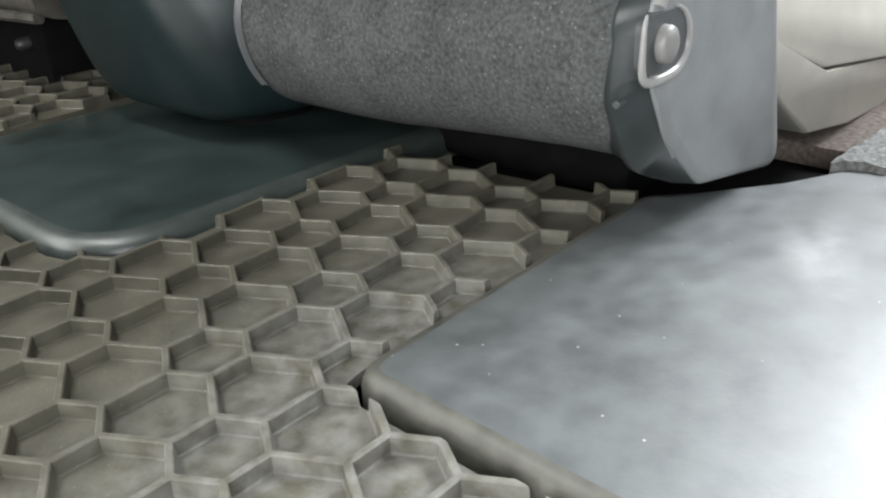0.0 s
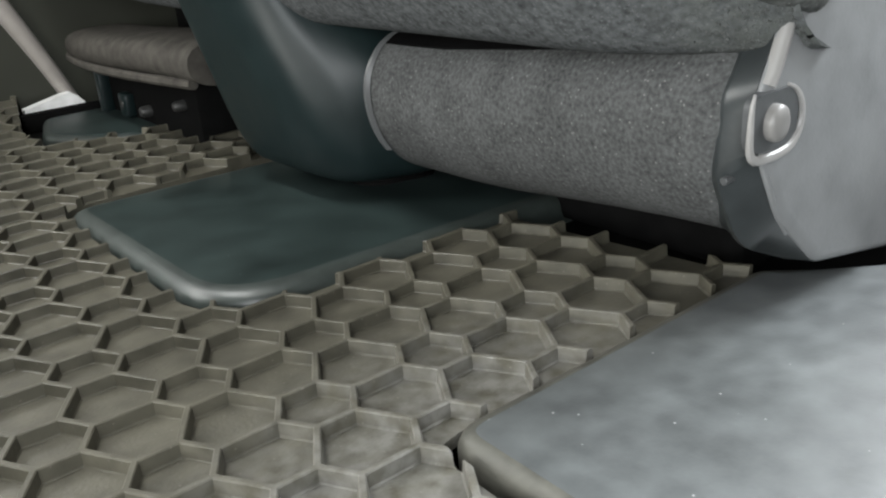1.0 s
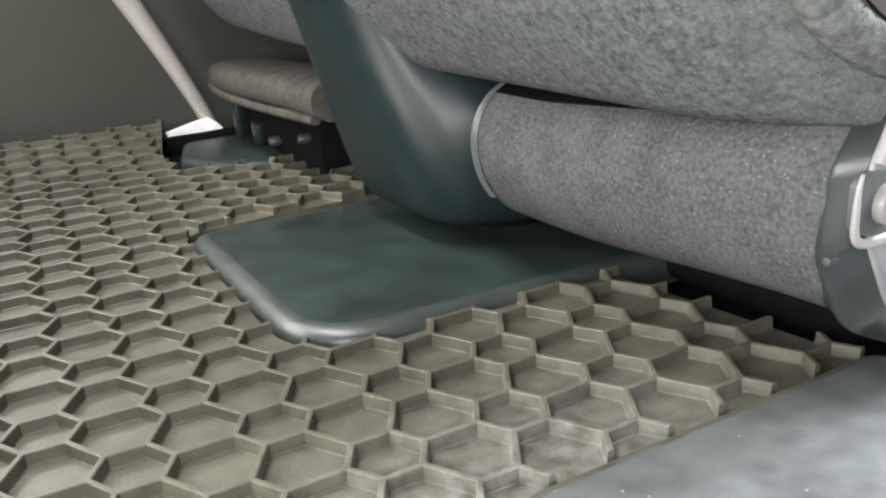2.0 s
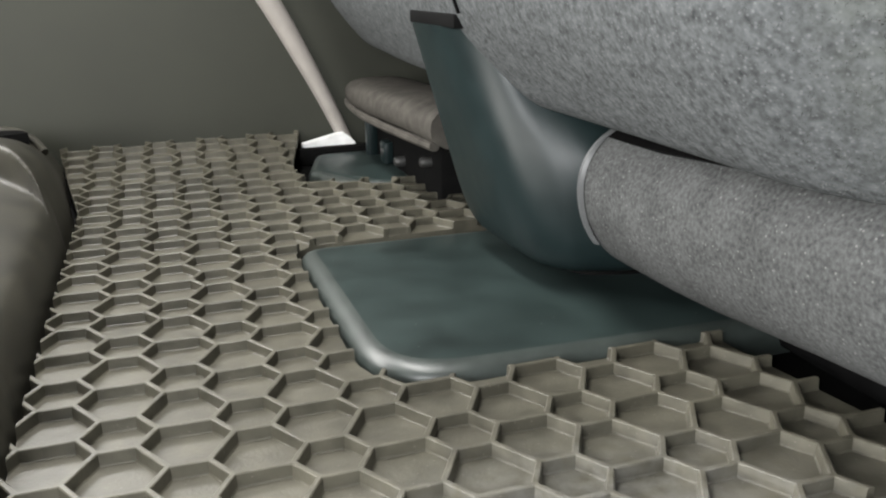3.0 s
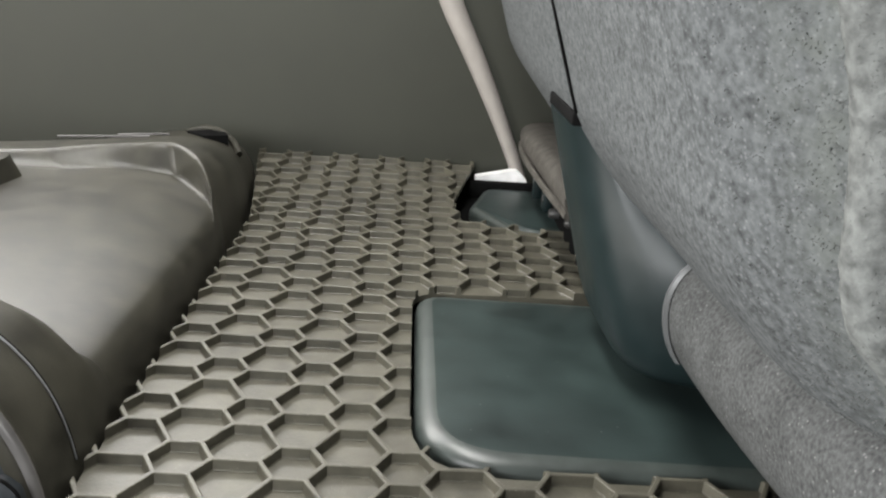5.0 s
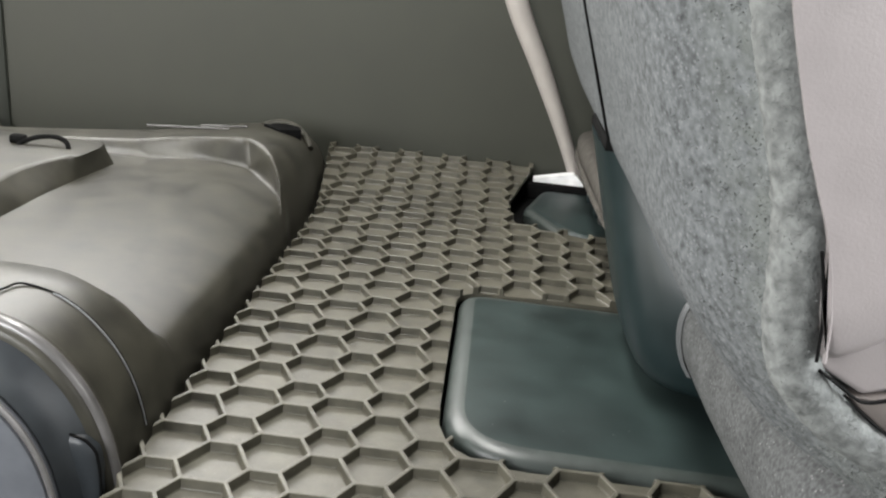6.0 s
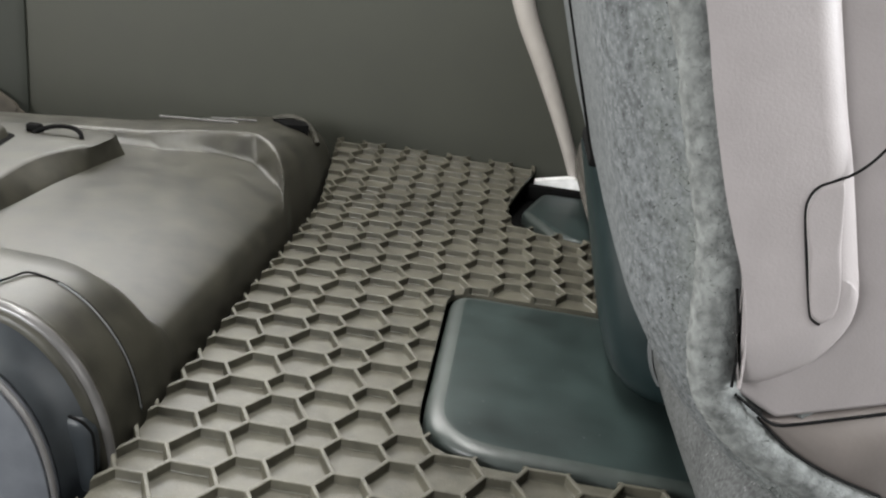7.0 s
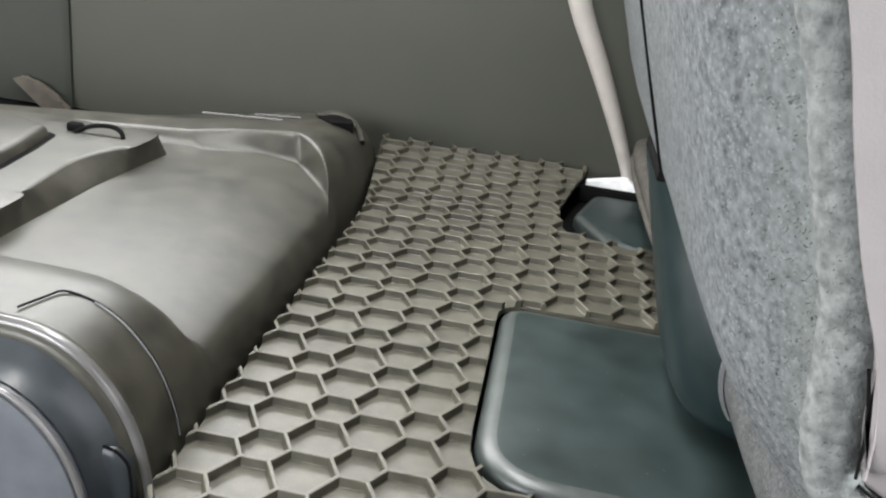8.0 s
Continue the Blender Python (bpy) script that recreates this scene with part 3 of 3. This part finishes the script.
    line = spline(V2((0.529, 0.367), (0.523, 0.3575), (0.517, 0.3515), (0.511, 0.348), (0.506, 0.345), (0.5035, 0.340), (0.504, 0.332), (0.511, 0.309), (0.517, 0.291), (0.5195, 0.2875), (0.5225, 0.286)), 50)
    part("latch_gap", tube([(p.x, 0.3206, p.y) for p in line], 0.0006, 6), BLACK, side, "black gap round the latch cover")
    latch = line[12:] + spline(V2((0.5245, 0.2868), (0.5275, 0.291), (0.527, 0.302), (0.522, 0.322), (0.516, 0.346)), 16)
    cm = Vector((0.515, 0.318))
    part("latch_cover", loft([ring(latch, 0.33, 0.0006), ring(latch, 0.3206, 0.0006), ring(latch, 0.3200, 0.0010), ring(latch, 0.3197, 0.0018), ring(latch, 0.3197, 0.0030)]), PINK, side, "fitted latch cover", angle=50)
    low = rounded(V2((0.512, 0.234), (0.521, 0.2335), (0.541, 0.2395), (0.62, 0.268), (0.62, 0.19), (0.56, 0.207), (0.533, 0.2165), (0.521, 0.2245)), 0.003, 4)
    cm = Vector((0.55, 0.232))
    part("lower_trim", loft([ring(low, 0.36), ring(low, 0.3285), ring(low, 0.3268, 0.002)]), TAN, st, "beige plastic trim under the side panel", angle=50)
    part("trim_back", slab(0.560, 0.66, 0.347, 0.368, 0.212, 0.30, 0.004), TAN, st, "tan trim behind the end cap")
    seam = [(0.511, 0.2345), (0.521, 0.2265), (0.533, 0.2185), (0.552, 0.2105), (0.575, 0.204)]
    part("border_seam", tube([(p.x, 0.3262, p.y) for p in spline(V2(*seam), 24)], 0.0007, 6), BLACK, back, "dark seam along the carpet border")
    # fleecy carpet border that runs down beside the side panel
    edge = [(0.401, 0.51), (0.4475, 0.402), (0.458, 0.372), (0.469, 0.340), (0.4765, 0.318), (0.4815, 0.296), (0.4865, 0.259), (0.493, 0.240), (0.506, 0.226), (0.521, 0.2145), (0.544, 0.2035), (0.566, 0.196), (0.59, 0.190)]
    track = spline(V2(*edge), 60)
    fine = spline(V2(*edge), 300)
    rings = []
    for k, p in enumerate(fine):
        d = (fine[min(k + 1, 300)] - fine[max(k - 1, 0)]).normalized()
        row = []
        for q in range(28):
            a = 2 * math.pi * q / 28
            c, n = math.cos(a), math.sin(a)
            r = 0.0116 + 0.0006 * noise.noise(Vector((p.x * 190 + 2 * c, p.y * 190, 2 * n))) + 0.0005 * noise.noise(Vector((p.x * 420 + 4.4 * c, p.y * 420, 4.4 * n)))
            row.append((p.x + 0.0005 - d.y * r * c, 0.3352 - r * n, p.y + d.x * r * c))
        rings.append(row)
    part("carpet_edge", loft(rings), FLEECE, back, "fluffy rolled carpet border")
    # loose fibres of the border and of the carpet beside it
    rng = random.Random(5)
    verts, faces = [], []

    def fibre(p, d, length, wide):
        d = (d + 0.55 * Vector((rng.uniform(-1, 1), rng.uniform(-1, 1), rng.uniform(-1, 1)))).normalized()
        u = d.orthogonal().normalized()
        u = (Matrix.Rotation(rng.uniform(0, 6.28), 3, d) @ u) * wide
        bend = Vector((rng.uniform(-1, 1), rng.uniform(-1, 1), rng.uniform(-1.3, 0.5))) * length * 0.35
        k = len(verts)
        verts.extend([p - u, p + u, p + d * length * 0.6 + u * 0.7 + bend * 0.3, p + d * length * 0.6 - u * 0.7 + bend * 0.3, p + d * length + bend])
        faces.extend([(k, k + 1, k + 2, k + 3), (k + 3, k + 2, k + 4)])

    for _ in range(12000):
        u = rng.uniform(0, len(track) - 1.001)
        i = int(u)
        p = track[i].lerp(track[i + 1], u - i)
        a = rng.uniform(0, 2 * math.pi)
        nrm = (track[i + 1] - track[i]).normalized()
        d = Vector((-nrm.y * math.cos(a), -math.sin(a), nrm.x * math.cos(a)))
        if d.y > 0.6:
            continue
        fibre(Vector((p.x + 0.0005, 0.3345, p.y)) + d * 0.0102, d, rng.uniform(0.0006, 0.0016), rng.uniform(0.00022, 0.0004))
    # the same pile, thinning out over the rounded corner of the backrest
    for _ in range(30000):
        y = 0.331 + 0.085 * rng.random() ** 1.8
        u = rng.uniform(16, 40)
        tuft = noise.noise(Vector((y * 150, u * 3.2, 7)))
        if tuft < rng.uniform(-1.0, 0.0):
            continue
        p, q, r = skin(y, at_profile(prof, u)), skin(y, at_profile(prof, u + 0.3)), skin(y + 0.004, at_profile(prof, u))
        d = (r - p).cross(q - p).normalized()
        d = -d if d.x > 0 else d
        fibre(p - d * 0.0006, d, rng.uniform(0.0006, 0.0015) * (1.25 + tuft - 7 * (y - 0.331)), rng.uniform(0.00022, 0.00045))
    me = bpy.data.meshes.new("carpet_pile")
    me.from_pydata([tuple(v) for v in verts], [], faces)
    me.materials.append(FLEECE)
    pile = new("carpet_fuzz", me)
    pile.parent = back
    tagged(pile, "loose pale carpet fibres", kind="stuff")
    # cushion underside beyond the leg, with its piping
    rings = []
    for y in (1.475, 1.468, 1.45, 1.40, 1.3, 1.2, 1.1, 0.98):
        f = 1 - smooth(1.44, 1.476, y)
        h = 0.026 * (0.35 + 0.65 * f)
        zc = 0.094 + 0.012 * (1 - smooth(1.0, 1.4, y))
        rings.append([(0.56 - 0.058 * (0.6 + 0.4 * f) * math.copysign(abs(math.cos(a)) ** 0.7, math.cos(a)), y, zc + h * math.copysign(abs(math.sin(a)) ** 0.8, math.sin(a))) for a in [2 * math.pi * k / 20 for k in range(20)]])
    cushion = part("cushion", loft(rings), CUSHION, st, "worn grey-brown padded cushion edge")
    pipe = [(0.525, 1.474, 0.083), (0.512, 1.455, 0.077), (0.508, 1.36, 0.073), (0.509, 1.25, 0.074), (0.510, 1.14, 0.078), (0.513, 1.0, 0.084)]
    part("piping", tube(spline(pipe, 24), 0.0062, 8), CUSHION, cushion, "worn stitched piping")
    # unseen box that keeps front light from passing beneath the seat
    part("light_block", slab(0.68, 1.25, 0.42, 1.45, -0.03, 0.26, 0.01), BLACK, st, "added black box blocking light under the seat")
    bracket = part("bracket", slab(0.552, 0.62, 1.10, 1.45, -0.03, 0.075, 0.006), BLACK, st, "black steel mounting bracket")
    part("bracket_plate", slab(0.535, 0.553, 1.425, 1.445, -0.028, 0.07, 0.004), LEG, bracket)
    part("bracket_plate", slab(0.538, 0.553, 1.33, 1.36, -0.005, 0.03, 0.004), LEG, bracket)
    for y, z, r in ((1.345, 0.014, 0.009), (1.27, 0.012, 0.008), (1.14, 0.036, 0.007)):
        part("bolt", loft([[(0.553 - d, y + q * math.cos(a), z + q * math.sin(a)) for a in [2 * math.pi * k / 12 for k in range(12)]] for q, d in ((r, 0), (r, 0.012), (r * 0.7, 0.016), (r * 0.3, 0.017))]), STEEL, bracket, "steel bolt head")
    return st


seat()


# ---- pale trim of the seat's door side ----
def side_trim():
    t = thing("seat_trim", "pale beige folded plastic trim beside the end cap", "trim")
    upper = rounded(V2((0.66, 0.42), (0.66, 0.124), (0.721, 0.0955), (0.818, 0.0555), (0.965, 0.034), (1.2, 0.008), (1.2, 0.42)), [0.01, 0.004, 0.004, 0.012, 0.03, 0.01, 0.01], 4)
    lower = rounded(V2((0.69, 0.110), (0.70, 0.075), (0.740, 0.048), (0.8025, 0.007), (0.90, -0.011), (1.2, -0.033), (1.2, 0.010), (0.965, 0.032), (0.818, 0.0535), (0.721, 0.0935)), [0.004, 0.004, 0.01, 0.010, 0.02, 0.005, 0.005, 0.03, 0.012, 0.004], 4)
    for nm, loop, y0, lean in (("upper", upper, 0.3365, 0.22), ("lower", lower, 0.3352, -0.02)):
        c = sum(loop, Vector((0, 0))) / len(loop)
        rings = [[(p.x + (c - p).normalized().x * i, y0 + lean * (p.y - 0.06) + y + 0.0015 * noise.noise(Vector((p.x * 20, p.y * 20, 3))), p.y + (c - p).normalized().y * i) for p in loop] for y, i in ((0.06, 0), (0.004, 0.0), (0.0012, 0.001), (0.0, 0.004))]
        part(nm, loft(rings), BEIGE, t, angle=45)
    return t


side_trim()


# ---- moulded seat base on the other side of the mat ----
COVER = [(0.110, -0.034), (0.107, 0.0), (0.099, 0.036), (0.085, 0.067), (0.064, 0.093), (0.043, 0.108), (0.022, 0.115), (0.0, 0.117), (-0.04, 0.118), (-0.09, 0.118)]
PANEL = [(0.106, -0.034), (0.1035, 0.0), (0.100, 0.021), (0.093, 0.0345), (0.080, 0.043), (0.045, 0.0545), (0.01, 0.062), (-0.03, 0.068), (-0.07, 0.071), (-0.12, 0.072)]
STEP = [(0.104, -0.034), (0.098, 0.0), (0.092, 0.036), (0.080, 0.068), (0.059, 0.090), (0.032, 0.099), (0.0, 0.101), (-0.03, 0.099), (-0.08, 0.096), (-0.14, 0.0915)]
FAR = [(0.078, -0.034), (0.074, 0.0), (0.067, 0.024), (0.055, 0.042), (0.036, 0.056), (0.014, 0.064), (-0.008, 0.068), (-0.03, 0.068), (-0.08, 0.062), (-0.14, 0.0495)]


def bench():
    b = thing("seat_base", "dark grey moulded plastic seat base along the mat edge", "seat base")

    def ring(y, a, c=None, f=0.0, scale=1.0):
        """A cut across the base at y, between two profiles."""
        c = c or a
        pts = [Vector(p).lerp(Vector(q), f) for p, q in zip(a, c)]
        if scale != 1.0:
            o = Vector((-0.06, -0.034))
            pts = [o + (p - o) * scale for p in pts]
        end = pts[-1] + (pts[-1] - pts[-2]) * 8
        return [(p.x, y, p.y) for p in spline(pts, 50)] + [(end.x, y, max(end.y, -0.03)), (-0.9, y, max(end.y, -0.03)), (-0.9, y, -0.034)]

    rows = [0.64, 0.68, 0.72, 0.77, 0.82, 0.87] + [0.90 + 0.007 * k for k in range(14)] + [0.998 + 0.003 * k for k in range(68)] + [1.21, 1.24, 1.28, 1.33, 1.38, 1.43]
    rings = []
    for y in rows:
        pts = []
        for k, (p, q, r) in enumerate(zip(ring(y, PANEL), ring(y, STEP), ring(y, FAR))):
            # the step runs across the top and bends down along the shoulder
            bend = min(1, max(0, (0.64 - k / 50) / 0.32))
            edge = 1.125 + 0.045 * smooth(-0.16, -0.02, p[0]) + 0.01 * smooth(-0.02, 0.05, p[0]) - 0.105 * bend
            wide = 0.010 + 0.016 * bend
            v = Vector(p).lerp(Vector(q), smooth(edge - wide, edge + wide, y))
            pts.append(v.lerp(Vector(r), smooth(1.17, 1.43, y)))
        rings.append(pts)
    rings += [ring(1.46, FAR, None, 0, 0.96), ring(1.485, FAR, None, 0, 0.84), ring(1.50, FAR, None, 0, 0.6)]
    part("body", loft(rings), BENCH, b, "dark grey satin plastic body", angle=60)
    cover = part("end_cover", loft([ring(0.5185, COVER, None, 0, 0.955), ring(0.5188, COVER, None, 0, 0.975), ring(0.5215, COVER, None, 0, 0.992), ring(0.526, COVER), ring(0.532, COVER), ring(0.536, COVER, None, 0, 0.995), ring(0.538, COVER, None, 0, 0.985), ring(0.542, COVER, None, 0, 0.985), ring(0.58, COVER, None, 0, 0.988), ring(0.60, COVER, None, 0, 0.988), ring(0.625, COVER, None, 0, 0.985), ring(0.640, COVER, PANEL, 0.25), ring(0.655, COVER, PANEL, 0.75), ring(0.668, COVER, PANEL, 0.985), ring(0.67, COVER, PANEL, 1.02)]), BENCH, b, "grey plastic end cover with a rounded shoulder", angle=60)
    arc = [Vector((p[0], p[2])) for p in ring(0.59, COVER, None, 0, 0.990)[:40]]
    line = spline([(p.x, 0.589, p.y) for p in arc[6:33:3]] + [(0.011, 0.586, 0.1163), (0.004, 0.572, 0.1166), (-0.004, 0.548, 0.117)], 40)
    part("lid_gap", tube(line, 0.0010, 6), BLACK, cover, "dark gap of a fitted lid")
    # pale tube beside the gap paints the edge's highlight
    part("lid_edge", tube([(p.x + 0.0003, p.y - 0.0018, p.z + 0.0002) for p in line[:30]], 0.0008, 6), CAP, cover, "pale line painting the highlight on the lid's edge")
    part("shoulder", tube([(p[0], 0.5275, p[2]) for p in ring(0.5275, COVER, None, 0, 0.990)[:51]], 0.0052, 12), EDGE, cover, "rolled shoulder with its highlight in the colour")
    part("recess", loft([ring(0.492, COVER, None, 0, 0.855), ring(0.500, COVER, None, 0, 0.865), ring(0.510, COVER, None, 0, 0.90), ring(0.5195, COVER, None, 0, 0.955)], caps=False), RECESS, b, "dark blue-grey recessed groove", angle=60)
    disc = part("end_disc", loft([ring(0.478, COVER, None, 0, 0.70), ring(0.4795, COVER, None, 0, 0.80), ring(0.481, COVER, None, 0, 0.835), ring(0.497, COVER, None, 0, 0.850)]), DISC, b, "blue-grey end plate with a bright edge", angle=50)
    part("disc_rim", tube([(p[0], 0.4845, p[2]) for p in ring(0.4845, COVER, None, 0, 0.85)[:51]], 0.0024, 10), EDGE, disc, "rolled rim with its highlight in the colour")
    plug = rounded(V2((0.040, 0.058), (0.063, 0.0425), (0.078, 0.0385), (0.092, 0.035), (0.100, 0.026), (0.102, 0.010), (0.102, -0.03), (0.04, -0.03)), [0.01, 0.02, 0.02, 0.015, 0.012, 0.02, 0.005, 0.005], 4)
    c = Vector((0.07, 0.0))
    part("plug", loft([[(p.x + (c - p).normalized().x * i, y, p.y + (c - p).normalized().y * i) for p in plug] for y, i in ((0.52, 0.0), (0.5125, 0.0), (0.5105, 0.002), (0.509, 0.006), (0.508, 0.014))]), RECESS, b, "small rounded plastic cover", angle=60)
    part("plug_gap", tube([(p.x, 0.512, p.y) for p in plug[:36]], 0.0012, 6), BLACK, b, "dark gap round the small cover")
    # raised plate with its sloping side
    side_low = spline(V2((-0.153, 0.69), (-0.153, 0.80), (-0.151, 0.92), (-0.146, 1.0), (-0.138, 1.075)), 40)
    side_top = spline(V2((-0.156, 0.69), (-0.158, 0.785), (-0.167, 0.80), (-0.168, 0.82), (-0.179, 0.92), (-0.160, 0.985), (-0.148, 1.0), (-0.145, 1.05), (-0.150, 1.072)), 40)
    rings = []
    for z, f in ((0.064, 0.0), (0.071, 0.02), (0.076, 0.15), (0.092, 0.75), (0.0975, 0.92), (0.1, 1.0)):
        rings.append([(*p.lerp(q, f), z) for p, q in zip(side_low, side_top)] + [(-0.30, 1.078, z), (-0.88, 0.97, z), (-0.88, 0.69, z)])
    rings.append([(p[0] - 0.006, p[1], 0.1012) for p in rings[-1][:41]] + [(-0.30, 1.072, 0.1012), (-0.88, 0.965, 0.1012), (-0.88, 0.69, 0.1012)])
    plate = part("raised_plate", loft(rings), BENCH, b, "raised plate with a dark sloping edge", angle=50)
    top = rounded(V2((-0.224, 0.69), (-0.230, 0.852), (-0.240, 0.93), (-0.252, 0.99), (-0.30, 1.01), (-0.87, 0.95), (-0.87, 0.69)), [0.01, 0.02, 0.02, 0.012, 0.02, 0.01, 0.01], 4)
    part("gap", loft([[(p.x + 0.006, p.y + 0.004, z) for p in top] for z in (0.100, 0.1022)]), BLACK, plate, "dark gap round the upper plate")
    c = Vector((-0.5, 0.8))
    part("upper_plate", loft([[(p.x + (c - p).normalized().x * i, p.y + (c - p).normalized().y * i, z) for p in top] for z, i in ((0.101, 0.0), (0.111, 0.003), (0.1145, 0.007), (0.116, 0.014))]), BENCH, plate, angle=50)
    loop = [(-0.172, 1.022, 0.1005), (-0.178, 1.028, 0.108), (-0.192, 1.032, 0.112), (-0.212, 1.030, 0.111), (-0.228, 1.024, 0.106), (-0.236, 1.016, 0.1005)]
    part("loop", tube(spline(loop, 16), 0.0032, 8), BLACK, plate, "black strap loop")
    part("loop_stem", slab(-0.250, -0.230, 1.020, 1.034, 0.100, 0.112, 0.004), BLACK, plate)
    # hand hold near the far end
    arch = [(-0.030, 1.415, 0.069), (-0.004, 1.43, 0.074), (0.024, 1.425, 0.070), (0.046, 1.405, 0.059), (0.060, 1.38, 0.046)]
    part("grip", tube(spline(arch, 18), 0.0055, 8), BENCH, b, "rounded grip rim")
    part("grip_well", loft([[(x, y, z) for x, y in ((-0.025, 1.40), (0.006, 1.42), (0.032, 1.408), (0.042, 1.385), (0.008, 1.37))] for z in (0.05, 0.0745)]), BLACK, b, "dark grip well")
    for x0, x1 in ((-0.12, -0.045), (-0.19, -0.06)):
        y = 1.36 if x0 > -0.15 else 1.31
        part("slot_lip", tube([(x0, y, 0.0695 if x0 > -0.15 else 0.072), (x1, y + 0.01, 0.0735 if x0 > -0.15 else 0.078)], 0.0020, 8), EDGE, b, "thin slot lip paled as a highlight")
    return b


bench()

# ---- belt bracket on the far wall ----
belt = thing("belt_anchor", "pale forked belt anchor on the dark door panel", "belt anchor")
part("arm", loft([[(x, 1.53, z), (x + w, 1.53, z + 0.006), (x + w, 1.545, z + 0.006), (x, 1.545, z)] for x, z, w in ((-0.668, 0.017, 0.022), (-0.660, 0.008, 0.034), (-0.640, -0.008, 0.046), (-0.615, -0.030, 0.052), (-0.61, -0.034, 0.052))]), FORK, belt, smooth=False)
part("tip", loft([[(x, 1.527, z), (x + 0.008, 1.527, z + 0.007), (x + 0.008, 1.533, z + 0.007), (x, 1.533, z)] for x, z in ((-0.655, 0.019), (-0.62, 0.012), (-0.585, -0.008), (-0.575, -0.018))]), FORK, belt, smooth=False)


# ---- scrap under the seat leg ----
tagged(part("plastic_scrap", loft([[(0.617 + 0.006 * math.cos(a) + 0.002 * h, 0.722 - 0.004 * math.sin(a), -0.008 + h * 0.004) for a in (0.3, 1.5, 2.9, 4.1, 5.3)] for h in (0, 1)]), PALE, smooth=False), "tiny pale plastic scrap lying by the seat leg", "scrap")


# ---- frayed carpet flap at the sill ----
def carpet_flap():
    bm = bmesh.new()
    nx, ny = 26, 10
    grid = []
    for j in range(ny + 1):
        row = []
        for i in range(nx + 1):
            u, v = i / nx, j / ny
            x = 0.752 + 0.20 * u + 0.004 * noise.noise(Vector((v * 6, 1, 0))) * (1 - u)
            y = 0.256 + 0.044 * v + 0.004 * noise.noise(Vector((u * 9, 2, 0))) * (1 - v) - 0.012 * u
            z = 0.0085 + 0.0022 * noise.noise(Vector((x * 160, y * 160, 3))) + 0.004 * math.sin(math.pi * v)
            row.append(bm.verts.new((x, y, z)))
        grid.append(row)
    for j in range(ny):
        for i in range(nx):
            bm.faces.new((grid[j][i], grid[j][i + 1], grid[j + 1][i + 1], grid[j + 1][i]))
    edges = [e for e in bm.edges if e.is_boundary]
    for v in [g for g in bmesh.ops.extrude_edge_only(bm, edges=edges)["geom"] if isinstance(g, bmesh.types.BMVert)]:
        v.co.z = -0.004
    tagged(part("carpet_flap", bm, FLAP, smooth=False), "frayed pale woven carpet flap on the sill cover", "carpet")


carpet_flap()
